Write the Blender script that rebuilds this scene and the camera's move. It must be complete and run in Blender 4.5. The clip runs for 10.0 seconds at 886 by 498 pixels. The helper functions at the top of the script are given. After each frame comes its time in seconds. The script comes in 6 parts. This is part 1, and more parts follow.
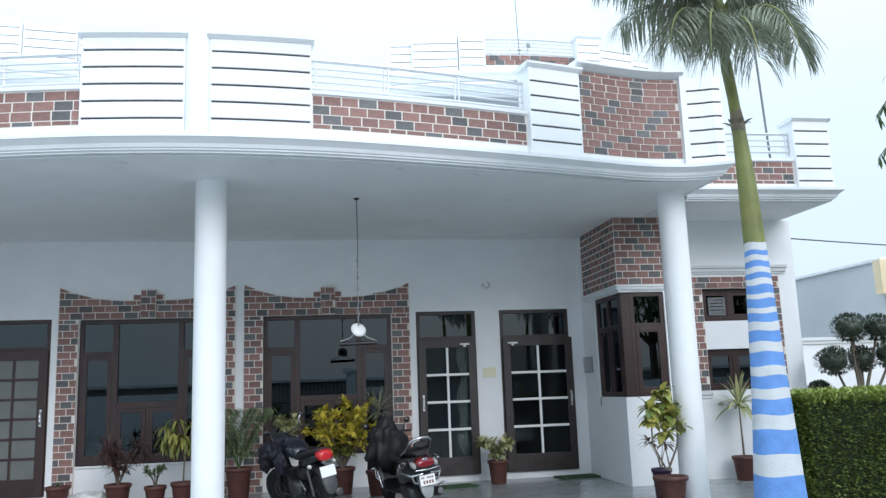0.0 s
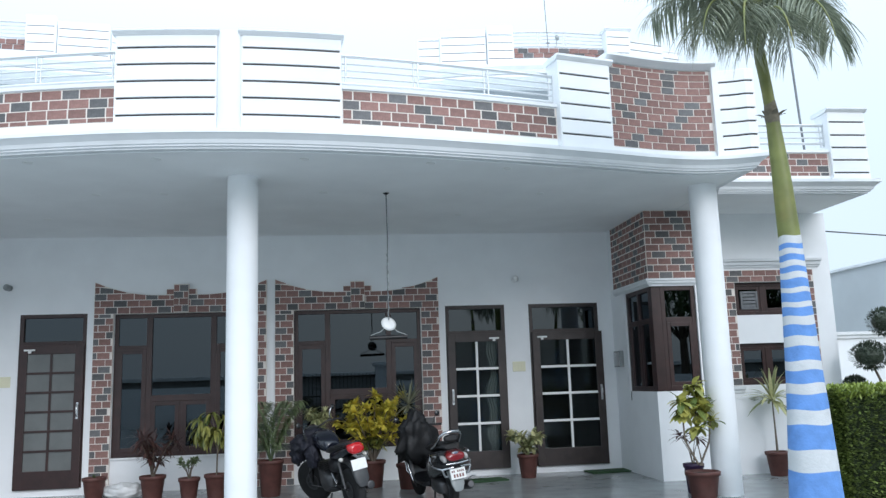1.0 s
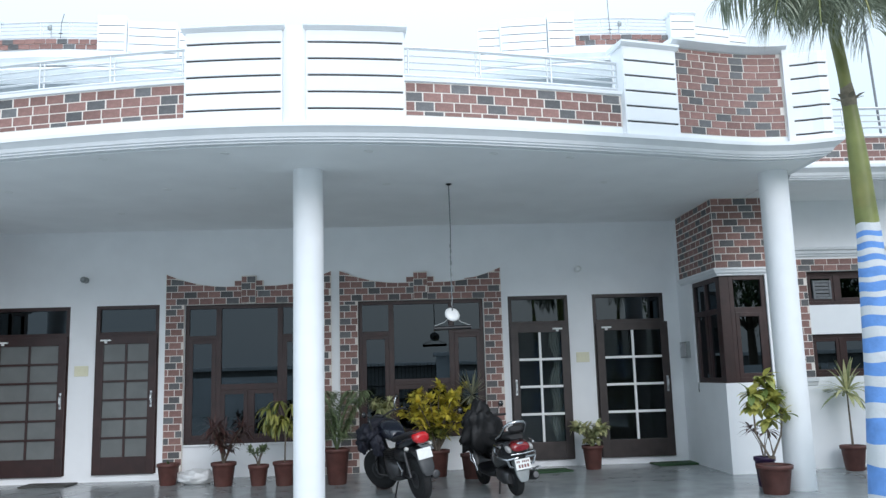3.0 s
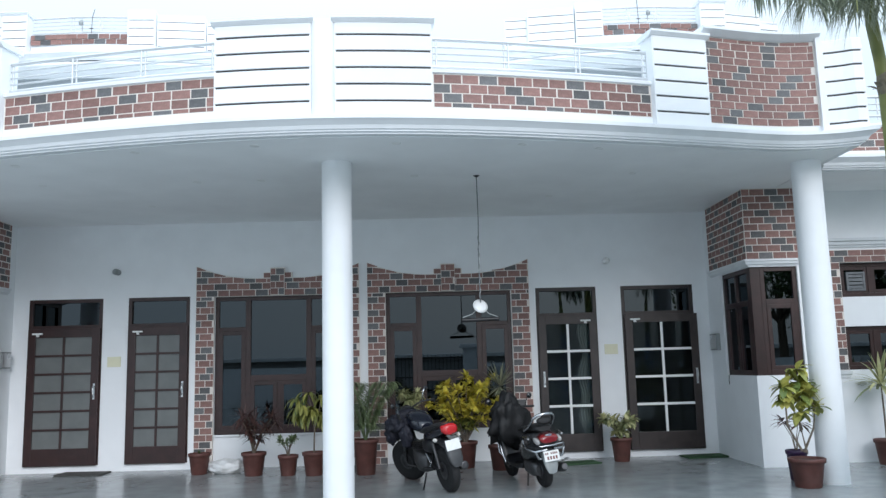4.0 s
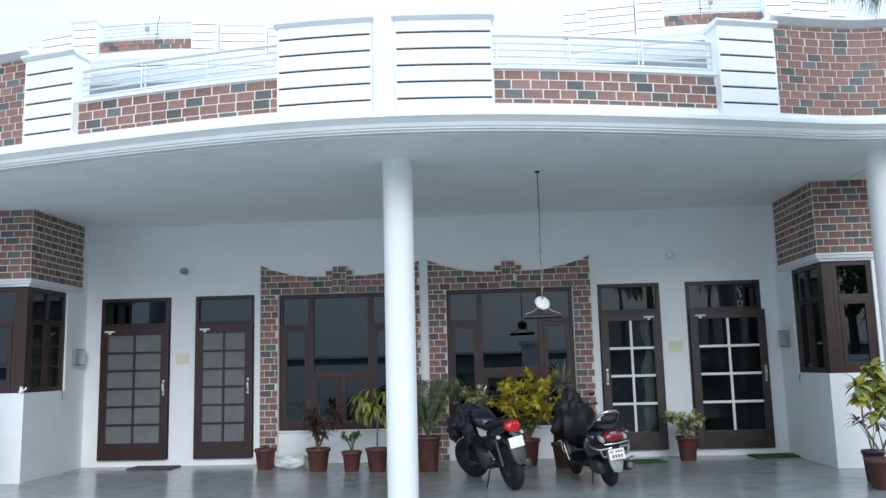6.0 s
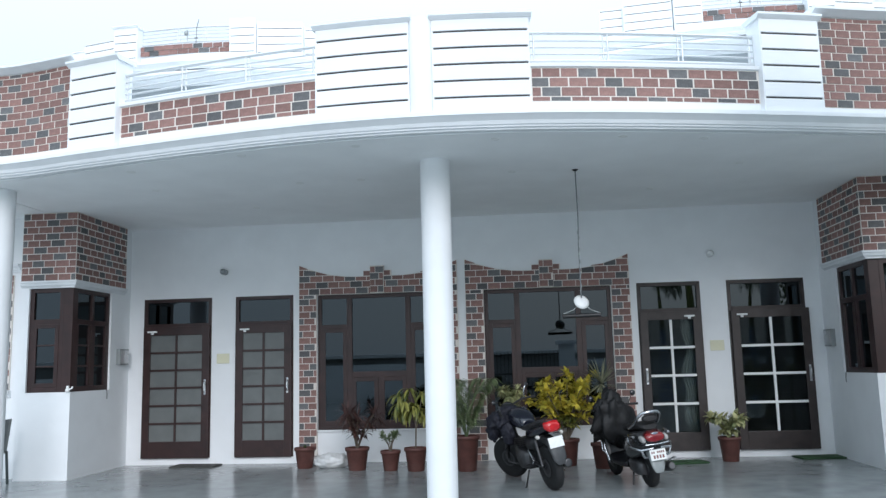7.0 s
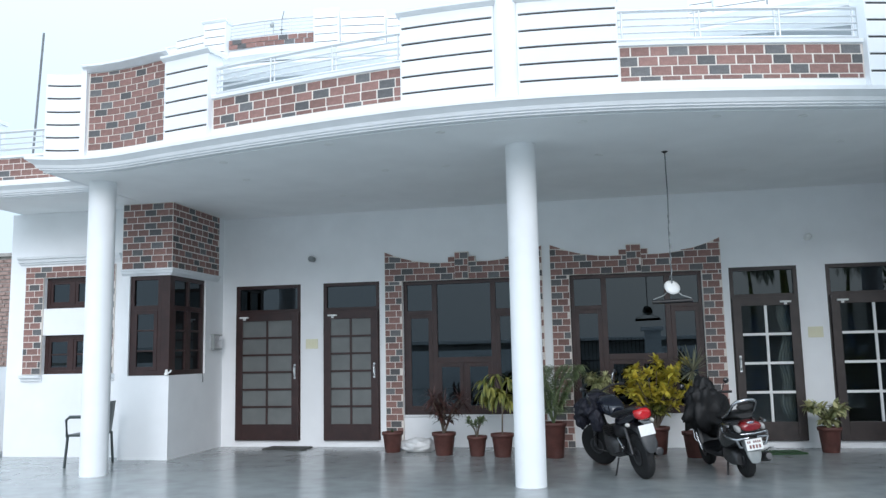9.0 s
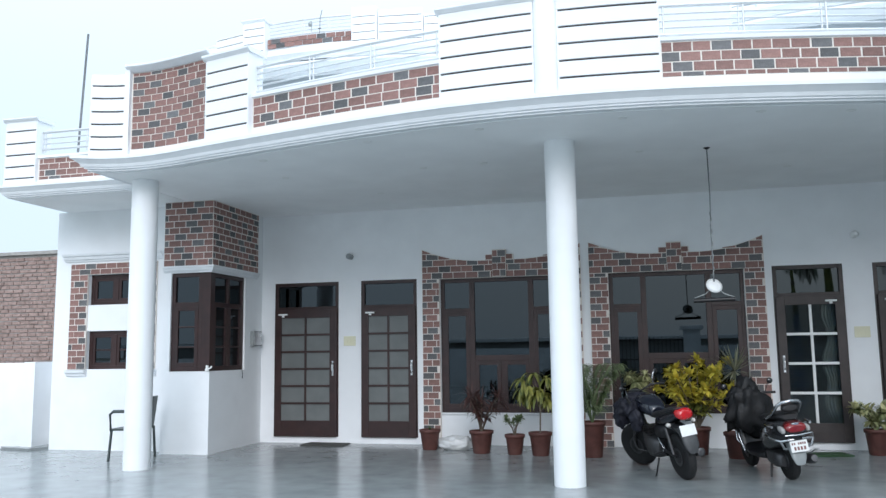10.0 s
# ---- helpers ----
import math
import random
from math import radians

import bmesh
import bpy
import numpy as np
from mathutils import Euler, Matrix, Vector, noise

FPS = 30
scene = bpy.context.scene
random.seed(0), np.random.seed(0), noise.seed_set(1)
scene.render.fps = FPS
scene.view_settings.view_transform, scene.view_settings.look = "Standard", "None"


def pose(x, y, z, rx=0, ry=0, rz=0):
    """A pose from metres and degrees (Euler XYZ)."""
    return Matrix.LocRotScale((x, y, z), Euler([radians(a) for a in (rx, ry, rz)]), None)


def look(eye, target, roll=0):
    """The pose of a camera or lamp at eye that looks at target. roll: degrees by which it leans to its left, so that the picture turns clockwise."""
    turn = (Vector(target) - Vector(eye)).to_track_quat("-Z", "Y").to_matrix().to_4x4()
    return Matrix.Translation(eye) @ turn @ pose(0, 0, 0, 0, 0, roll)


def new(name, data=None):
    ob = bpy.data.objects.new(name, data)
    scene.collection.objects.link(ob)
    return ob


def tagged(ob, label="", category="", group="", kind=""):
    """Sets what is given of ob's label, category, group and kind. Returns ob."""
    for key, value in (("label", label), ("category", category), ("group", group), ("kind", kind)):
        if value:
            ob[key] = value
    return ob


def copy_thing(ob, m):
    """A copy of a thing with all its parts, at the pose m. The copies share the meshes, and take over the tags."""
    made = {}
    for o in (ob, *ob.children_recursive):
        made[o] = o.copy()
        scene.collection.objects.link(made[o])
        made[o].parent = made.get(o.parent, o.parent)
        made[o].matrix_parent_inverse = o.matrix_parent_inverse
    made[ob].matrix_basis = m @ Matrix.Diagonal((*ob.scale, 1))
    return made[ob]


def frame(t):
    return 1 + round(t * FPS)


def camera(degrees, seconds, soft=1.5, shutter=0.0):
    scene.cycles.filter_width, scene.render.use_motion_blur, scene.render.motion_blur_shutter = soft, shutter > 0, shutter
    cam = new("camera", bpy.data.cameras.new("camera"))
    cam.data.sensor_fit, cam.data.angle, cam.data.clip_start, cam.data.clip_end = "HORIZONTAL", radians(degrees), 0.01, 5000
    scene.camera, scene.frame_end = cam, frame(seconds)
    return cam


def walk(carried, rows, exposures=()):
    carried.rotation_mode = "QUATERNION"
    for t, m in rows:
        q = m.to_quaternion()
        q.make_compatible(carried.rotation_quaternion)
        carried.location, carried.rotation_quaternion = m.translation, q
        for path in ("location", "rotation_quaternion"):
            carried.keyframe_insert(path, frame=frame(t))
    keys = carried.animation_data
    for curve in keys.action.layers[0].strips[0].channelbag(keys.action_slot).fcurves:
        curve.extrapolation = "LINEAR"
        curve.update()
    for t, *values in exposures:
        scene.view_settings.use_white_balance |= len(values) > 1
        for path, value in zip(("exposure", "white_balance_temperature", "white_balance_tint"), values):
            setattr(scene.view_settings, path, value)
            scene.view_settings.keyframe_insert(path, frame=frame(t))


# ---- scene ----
cam = camera(57.39, 10.0, soft=1.4)
PATH = [
    (0, pose(1.088, -12.257, 1.392, 99.69, 2.03, -8.84)),
    (0.5, pose(1.077, -12.259, 1.393, 99.57, 1.80, -8.01)),
    (1, pose(1.065, -12.260, 1.394, 99.33, 1.88, -6.88)),
    (1.5, pose(1.053, -12.260, 1.394, 99.07, 1.72, -5.82)),
    (2, pose(1.041, -12.261, 1.395, 99.08, 1.62, -4.80)),
    (2.5, pose(1.028, -12.260, 1.396, 99.01, 1.63, -3.72)),
    (4, pose(0.988, -12.256, 1.398, 98.25, 1.49, -0.89)),
    (4.5, pose(0.974, -12.254, 1.399, 98.13, 1.34, -0.06)),
    (5, pose(0.960, -12.251, 1.399, 98.08, 1.39, 0.77)),
    (5.5, pose(0.946, -12.248, 1.400, 98.10, 1.42, 1.84)),
    (7, pose(0.900, -12.235, 1.401, 98.18, 1.45, 5.64)),
    (7.5, pose(0.884, -12.230, 1.401, 98.05, 1.38, 6.73)),
    (8, pose(0.868, -12.224, 1.401, 97.79, 1.39, 8.32)),
    (8.5, pose(0.851, -12.218, 1.401, 97.54, 1.49, 9.76)),
    (9, pose(0.835, -12.211, 1.401, 97.34, 1.18, 11.34)),
    (9.5, pose(0.818, -12.204, 1.401, 97.27, 1.04, 12.57)),
    (10, pose(0.800, -12.196, 1.401, 97.23, 0.81, 13.82)),
]
walk(cam, PATH, exposures=[(0.0, 0.21, 6060, 13), (10.0, 0.21, 6060, 13)])

# ---- sky and light: an overcast, slightly cool day ----
SUN_AZ, SUN_EL = radians(165), radians(26)
world = bpy.data.worlds.new("overcast_sky")
scene.world = world
world.use_nodes = True
wn = world.node_tree
wn.nodes.clear()
sky = wn.nodes.new("ShaderNodeTexSky")
sky.sky_type, sky.sun_disc = "NISHITA", False
sky.sun_elevation, sky.sun_rotation = SUN_EL, SUN_AZ
sky.air_density, sky.dust_density = 1.0, 4.0
sky_bg = wn.nodes.new("ShaderNodeBackground")
sky_bg.inputs["Strength"].default_value = 0.012
wn.links.new(sky.outputs[0], sky_bg.inputs["Color"])
cloud_noise = wn.nodes.new("ShaderNodeTexNoise")
cloud_noise.inputs["Scale"].default_value = 1.6
cloud_noise.inputs["Detail"].default_value = 4
cloud_ramp = wn.nodes.new("ShaderNodeValToRGB")
cloud_ramp.color_ramp.elements[0].color = (0.75, 0.905, 0.975, 1)
cloud_ramp.color_ramp.elements[1].color = (0.84, 0.955, 1.0, 1)
wn.links.new(cloud_noise.outputs[0], cloud_ramp.inputs[0])
cloud_bg = wn.nodes.new("ShaderNodeBackground")
# an overcast sky grows brighter from the horizon to the zenith
sky_tc = wn.nodes.new("ShaderNodeTexCoord")
sky_xyz = wn.nodes.new("ShaderNodeSeparateXYZ")
wn.links.new(sky_tc.outputs["Generated"], sky_xyz.inputs[0])
sky_grade = wn.nodes.new("ShaderNodeMapRange")
sky_grade.inputs[1].default_value, sky_grade.inputs[2].default_value = 0.0, 1.0
sky_grade.inputs[3].default_value, sky_grade.inputs[4].default_value = 0.84, 3.0
sky_pow = wn.nodes.new("ShaderNodeMath")
sky_pow.operation = "POWER"
sky_pow.use_clamp = True
sky_pow.inputs[1].default_value = 2.6
wn.links.new(sky_xyz.outputs[2], sky_pow.inputs[0])
wn.links.new(sky_pow.outputs[0], sky_grade.inputs[0])
wn.links.new(sky_grade.outputs[0], cloud_bg.inputs["Strength"])
wn.links.new(cloud_ramp.outputs[0], cloud_bg.inputs["Color"])
sky_add = wn.nodes.new("ShaderNodeAddShader")
wn.links.new(sky_bg.outputs[0], sky_add.inputs[0])
wn.links.new(cloud_bg.outputs[0], sky_add.inputs[1])
sky_out = wn.nodes.new("ShaderNodeOutputWorld")
wn.links.new(sky_add.outputs[0], sky_out.inputs[0])

sun_data = bpy.data.lights.new("sun", "SUN")
sun_data.energy, sun_data.angle, sun_data.color = 1.25, radians(30), (1.0, 0.985, 0.96)
sun = new("sun", sun_data)
sun.matrix_world = look((0, 0, 30), (0 + 30 / math.tan(SUN_EL) * math.sin(SUN_AZ - math.pi), 30 / math.tan(SUN_EL) * math.cos(SUN_AZ - math.pi), 0))


# ---- materials ----
def material(name, color, rough=0.6, metal=0.0, vary=0.12, scale=6.0, bump=0.1, bump_scale=60.0, stain=None, stain_scale=1.2, rand=0.0, spec=0.5, coat=0.0):
    """Procedural surface: base colour varied by coarse stains and fine grain, with fine relief."""
    m = bpy.data.materials.new(name)
    m.use_nodes = True
    nt = m.node_tree
    nodes, links = nt.nodes, nt.links
    b = nodes["Principled BSDF"]
    b.inputs["Metallic"].default_value = metal
    b.inputs["Specular IOR Level"].default_value = spec
    b.inputs["Coat Weight"].default_value = coat
    tc = nodes.new("ShaderNodeTexCoord")
    fine = nodes.new("ShaderNodeTexNoise")
    fine.inputs["Scale"].default_value = scale
    fine.inputs["Detail"].default_value = 6
    links.new(tc.outputs["Object"], fine.inputs["Vector"])
    coarse = nodes.new("ShaderNodeTexNoise")
    coarse.inputs["Scale"].default_value = stain_scale
    coarse.inputs["Detail"].default_value = 5
    links.new(tc.outputs["Object"], coarse.inputs["Vector"])
    ramp = nodes.new("ShaderNodeValToRGB")
    lo = [max(0, c * (1 - vary)) for c in color]
    hi = [min(1, c * (1 + vary)) for c in color]
    ramp.color_ramp.elements[0].position, ramp.color_ramp.elements[1].position = 0.3, 0.7
    ramp.color_ramp.elements[0].color, ramp.color_ramp.elements[1].color = (*lo, 1), (*hi, 1)
    links.new(fine.outputs[0], ramp.inputs[0])
    mix = nodes.new("ShaderNodeMix")
    mix.data_type, mix.blend_type = "RGBA", "MIX"
    sr = nodes.new("ShaderNodeMapRange")
    sr.inputs[1].default_value, sr.inputs[2].default_value = 0.52, 0.75
    sr.inputs[4].default_value = 0.6
    links.new(coarse.outputs[0], sr.inputs[0])
    links.new(sr.outputs[0], mix.inputs["Factor"])
    links.new(ramp.outputs[0], mix.inputs["A"])
    mix.inputs["B"].default_value = (*(stain or [c * (1 - 1.2 * vary) for c in color]), 1)
    last = mix.outputs["Result"]
    if rand:
        info = nodes.new("ShaderNodeObjectInfo")
        mr = nodes.new("ShaderNodeMapRange")
        mr.inputs[3].default_value, mr.inputs[4].default_value = 1 - rand, 1 + rand
        links.new(info.outputs["Random"], mr.inputs[0])
        hsv = nodes.new("ShaderNodeHueSaturation")
        links.new(mr.outputs[0], hsv.inputs["Value"])
        links.new(last, hsv.inputs["Color"])
        last = hsv.outputs[0]
    links.new(last, b.inputs["Base Color"])
    rr = nodes.new("ShaderNodeMapRange")
    rr.inputs[3].default_value, rr.inputs[4].default_value = rough * 0.85, min(1, rough * 1.15)
    links.new(coarse.outputs[0], rr.inputs[0])
    links.new(rr.outputs[0], b.inputs["Roughness"])
    if bump:
        bn = nodes.new("ShaderNodeTexNoise")
        bn.inputs["Scale"].default_value = bump_scale
        bn.inputs["Detail"].default_value = 4
        links.new(tc.outputs["Object"], bn.inputs["Vector"])
        bu = nodes.new("ShaderNodeBump")
        bu.inputs["Strength"].default_value = bump
        bu.inputs["Distance"].default_value = 0.01
        links.new(bn.outputs[0], bu.inputs["Height"])
        links.new(bu.outputs[0], b.inputs["Normal"])
    return m


def leaf_material(name, color, other, rough=0.45):
    """Leaves that differ one from another between two colours, a little translucent."""
    m = bpy.data.materials.new(name)
    m.use_nodes = True
    nodes, links = m.node_tree.nodes, m.node_tree.links
    b = nodes["Principled BSDF"]
    geo = nodes.new("ShaderNodeNewGeometry")
    ramp = nodes.new("ShaderNodeValToRGB")
    ramp.color_ramp.elements[0].color, ramp.color_ramp.elements[1].color = (*color, 1), (*other, 1)
    links.new(geo.outputs["Random Per Island"], ramp.inputs[0])
    tc = nodes.new("ShaderNodeTexCoord")
    ns = nodes.new("ShaderNodeTexNoise")
    ns.inputs["Scale"].default_value = 25
    links.new(tc.outputs["Object"], ns.inputs["Vector"])
    mul = nodes.new("ShaderNodeMix")
    mul.data_type, mul.blend_type = "RGBA", "OVERLAY"
    mul.inputs["Factor"].default_value = 0.35
    links.new(ramp.outputs[0], mul.inputs["A"])
    links.new(ns.outputs[0], mul.inputs["B"])
    links.new(mul.outputs["Result"], b.inputs["Base Color"])
    b.inputs["Roughness"].default_value = rough
    tr = nodes.new("ShaderNodeBsdfTranslucent")
    links.new(mul.outputs["Result"], tr.inputs["Color"])
    mx = nodes.new("ShaderNodeMixShader")
    mx.inputs[0].default_value = 0.25
    links.new(b.outputs[0], mx.inputs[1])
    links.new(tr.outputs[0], mx.inputs[2])
    links.new(mx.outputs[0], nodes["Material Output"].inputs[0])
    return m


def glass_material(name, tint, rough=0.0, ior=1.5):
    m = bpy.data.materials.new(name)
    m.use_nodes = True
    nodes, links = m.node_tree.nodes, m.node_tree.links
    nodes.remove(nodes["Principled BSDF"])
    fr = nodes.new("ShaderNodeFresnel")
    fr.inputs["IOR"].default_value = ior
    tr = nodes.new("ShaderNodeBsdfTransparent")
    tr.inputs["Color"].default_value = (*tint, 1)
    gl = nodes.new("ShaderNodeBsdfGlossy")
    gl.inputs["Roughness"].default_value = rough
    gl.inputs["Color"].default_value = (0.78, 0.91, 1.0, 1)
    mx = nodes.new("ShaderNodeMixShader")
    links.new(fr.outputs[0], mx.inputs[0])
    links.new(tr.outputs[0], mx.inputs[1])
    links.new(gl.outputs[0], mx.inputs[2])
    links.new(mx.outputs[0], nodes["Material Output"].inputs[0])
    return m


WHITE = material("white_wall_paint", (0.82, 0.835, 0.85), 0.7, vary=0.025, scale=3, bump=0.12, bump_scale=90, stain=(0.74, 0.755, 0.77), stain_scale=0.7)
CEIL = material("porch_ceiling_paint", (0.87, 0.88, 0.885), 0.75, vary=0.03, scale=2, bump=0.06, bump_scale=40, stain=(0.82, 0.83, 0.835), stain_scale=0.6)
TRIM = material("cornice_paint", (0.76, 0.78, 0.80), 0.6, vary=0.03, scale=5, bump=0.05, stain=(0.66, 0.68, 0.70), stain_scale=1.5)
GROOVE = material("groove_paint", (0.045, 0.038, 0.038), 0.6, vary=0.25, scale=9, bump=0.0)
MORTAR = material("white_mortar", (0.74, 0.69, 0.64), 0.85, vary=0.06, scale=20, bump=0.3, bump_scale=120)
RED = material("red_brick_tile", (0.238, 0.130, 0.112), 0.62, vary=0.22, scale=18, bump=0.5, bump_scale=70, stain=(0.27, 0.18, 0.16), stain_scale=2.2, rand=0.20)
DARK = material("slate_brick_tile", (0.112, 0.112, 0.115), 0.6, vary=0.25, scale=18, bump=0.5, bump_scale=70, stain=(0.13, 0.13, 0.135), stain_scale=3, rand=0.3)
WOOD = material("dark_red_wood", (0.030, 0.0115, 0.0105), 0.38, vary=0.3, scale=7, bump=0.12, bump_scale=30, stain=(0.03, 0.012, 0.01), stain_scale=2)
WOOD2 = material("dark_walnut_wood", (0.027, 0.018, 0.0165), 0.4, vary=0.35, scale=7, bump=0.12, bump_scale=30, stain=(0.02, 0.014, 0.013), stain_scale=2)
GLASS = glass_material("tinted_window_glass", (0.085, 0.10, 0.115), ior=1.66)
DOORGLASS = glass_material("clear_door_glass", (0.46, 0.50, 0.50), ior=1.27)
FROST = material("frosted_pane", (0.135, 0.145, 0.142), 0.35, vary=0.12, scale=4, bump=0.1, bump_scale=120)
STEEL = material("brushed_steel", (0.62, 0.63, 0.64), 0.28, 1.0, vary=0.06, scale=30, bump=0.02)
CHROME = material("chrome", (0.58, 0.59, 0.61), 0.18, 1.0, vary=0.04, scale=12, bump=0.0)
RAILP = material("pale_rail_steel", (0.62, 0.635, 0.65), 0.32, 0.4, vary=0.03, scale=10, bump=0.02)
FLOOR = material("polished_grey_floor", (0.238, 0.257, 0.259), 0.22, vary=0.16, scale=3.4, bump=0.03, bump_scale=25, stain=(0.31, 0.33, 0.33), stain_scale=0.8, spec=0.55)
POT = material("brown_clay_pot", (0.095, 0.035, 0.028), 0.6, vary=0.25, scale=9, bump=0.2, bump_scale=40, stain=(0.13, 0.07, 0.06), stain_scale=5)
SOIL = material("potting_soil", (0.03, 0.022, 0.016), 0.95, vary=0.4, scale=60, bump=0.8, bump_scale=90)
BARK = material("thin_stem_bark", (0.16, 0.13, 0.10), 0.85, vary=0.3, scale=40, bump=0.4, bump_scale=60)
RUBBER = material("tyre_rubber", (0.012, 0.012, 0.013), 0.75, vary=0.3, scale=30, bump=0.3, bump_scale=80)
BLACK = material("black_plastic", (0.012, 0.012, 0.014), 0.38, vary=0.3, scale=12, bump=0.05)
BLACKP = material("black_gloss_paint", (0.010, 0.010, 0.012), 0.15, vary=0.2, scale=6, bump=0.0, coat=0.6)
NAVY = material("navy_paint", (0.006, 0.008, 0.017), 0.2, vary=0.2, scale=6, bump=0.0, coat=0.5)
SEAT = material("seat_vinyl", (0.014, 0.014, 0.015), 0.55, vary=0.3, scale=25, bump=0.3, bump_scale=150)
ENGINE = material("engine_alloy", (0.10, 0.10, 0.104), 0.45, 0.8, vary=0.2, scale=15, bump=0.1)
DARKRED = material("dark_red_lens", (0.20, 0.012, 0.014), 0.15, vary=0.15, scale=20, bump=0.0, coat=0.5)
GREYPL = material("dull_grey_plastic", (0.045, 0.047, 0.05), 0.5, vary=0.2, scale=14, bump=0.05)
SCPAINT = material("dark_metallic_paint", (0.030, 0.031, 0.034), 0.25, 0.35, vary=0.2, scale=8, bump=0.0, coat=0.6)
GREYLENS = material("smoky_clear_lens", (0.34, 0.33, 0.32), 0.12, vary=0.15, scale=20, bump=0.0, coat=0.5)
LAMPRED = material("red_lens", (0.50, 0.012, 0.015), 0.12, vary=0.15, scale=20, bump=0.0, coat=0.5)
LENS = material("clear_lens", (0.62, 0.60, 0.56), 0.12, vary=0.1, scale=20, bump=0.0, coat=0.5)
PLATE = material("plate_white", (0.78, 0.78, 0.76), 0.45, vary=0.04, scale=20, bump=0.0)
PLATE_INK = material("plate_ink", (0.20, 0.09, 0.08), 0.5, vary=0.1, bump=0.0)
MAT_GREEN = material("green_doormat", (0.035, 0.085, 0.035), 0.95, vary=0.35, scale=60, bump=1.0, bump_scale=180)
MAT_GREY = material("grey_doormat", (0.075, 0.075, 0.07), 0.95, vary=0.3, scale=60, bump=1.0, bump_scale=180)
CURTAIN = material("pale_curtain", (0.66, 0.68, 0.64), 0.85, vary=0.12, scale=8, bump=0.2)
IVORY = material("ivory_switch_plate", (0.70, 0.68, 0.50), 0.4, vary=0.04, bump=0.0)
GREYBOX = material("grey_meter_box", (0.30, 0.32, 0.32), 0.4, 0.3, vary=0.1, bump=0.05)
# upper room wall: an even grey, darker than WHITE
GREYWALL = material("grey_upper_wall", (0.36, 0.39, 0.41), 0.85, vary=0.05, scale=2, bump=0.1, stain=(0.31, 0.34, 0.36), stain_scale=0.8)
ROOM = material("room_plaster", (0.55, 0.56, 0.55), 0.9, vary=0.1, bump=0.0)
PLASTIC = material("grey_green_plastic", (0.045, 0.06, 0.06), 0.45, vary=0.12, bump=0.03)
BAG = material("white_plastic_sack", (0.62, 0.63, 0.63), 0.45, vary=0.1, scale=12, bump=0.3, bump_scale=35)
TRUNK_BLUE = material("blue_lime_paint", (0.125, 0.27, 0.60), 0.8, vary=0.12, scale=12, bump=0.4, bump_scale=50, stain=(0.16, 0.32, 0.68), stain_scale=4)
TRUNK_WHITE = material("white_lime_paint", (0.58, 0.595, 0.61), 0.85, vary=0.06, scale=12, bump=0.4, bump_scale=50, stain=(0.50, 0.50, 0.48), stain_scale=3)
SHAFT = material("palm_crownshaft", (0.17, 0.19, 0.055), 0.5, vary=0.25, scale=5, bump=0.15, bump_scale=30, stain=(0.25, 0.20, 0.06), stain_scale=3)
HUSK = material("dry_palm_husk", (0.17, 0.15, 0.11), 0.9, vary=0.3, scale=20, bump=0.4)
OLDBRICK = material("old_raw_brick", (0.37, 0.265, 0.235), 0.9, vary=0.3, scale=10, bump=0.6, bump_scale=40, stain=(0.27, 0.19, 0.165), stain_scale=1.5, rand=0.25)
OLDMORTAR = material("old_cement", (0.33, 0.315, 0.30), 0.95, vary=0.2, scale=8, bump=0.6, bump_scale=40)
EARTH = material("open_ground", (0.13, 0.125, 0.10), 0.95, vary=0.3, scale=1.5, bump=0.3, bump_scale=10, stain=(0.07, 0.10, 0.045), stain_scale=0.15)
PEACH = material("pale_yellow_wall", (0.72, 0.60, 0.40), 0.8, vary=0.06, bump=0.1)
CABLE = material("cable_black", (0.03, 0.03, 0.032), 0.6, vary=0.1, bump=0.0)
LAMPW = material("white_enamel", (0.80, 0.81, 0.80), 0.35, vary=0.03, bump=0.0)
RUST = material("grey_pole_paint", (0.16, 0.17, 0.18), 0.6, 0.3, vary=0.2, scale=15, bump=0.1)
LEAF_G = leaf_material("leaf_green", (0.035, 0.075, 0.02), (0.09, 0.14, 0.04))
LEAF_Y = leaf_material("leaf_yellow", (0.80, 0.66, 0.10), (0.50, 0.47, 0.07))
LEAF_YG = leaf_material("leaf_yellow_green", (0.13, 0.19, 0.05), (0.72, 0.66, 0.18))
LEAF_C = leaf_material("leaf_croton", (0.07, 0.11, 0.03), (0.42, 0.40, 0.10))
LEAF_P = leaf_material("leaf_pale_green", (0.11, 0.16, 0.075), (0.25, 0.31, 0.16))
LEAF_D = leaf_material("leaf_dull_green", (0.14, 0.15, 0.09), (0.32, 0.32, 0.22))
LEAF_R = leaf_material("leaf_dark_red", (0.045, 0.026, 0.026), (0.13, 0.062, 0.05))
LEAF_V = leaf_material("leaf_variegated", (0.20, 0.24, 0.11), (0.62, 0.60, 0.32))
PALM = leaf_material("palm_leaf", (0.15, 0.18, 0.125), (0.38, 0.41, 0.31))
HEDGE = leaf_material("hedge_leaf", (0.10, 0.14, 0.035), (0.21, 0.27, 0.065))
HEDGE_TOP = leaf_material("hedge_new_growth", (0.17, 0.23, 0.04), (0.32, 0.38, 0.08))
TOPI = leaf_material("topiary_leaf", (0.045, 0.062, 0.045), (0.085, 0.108, 0.075))


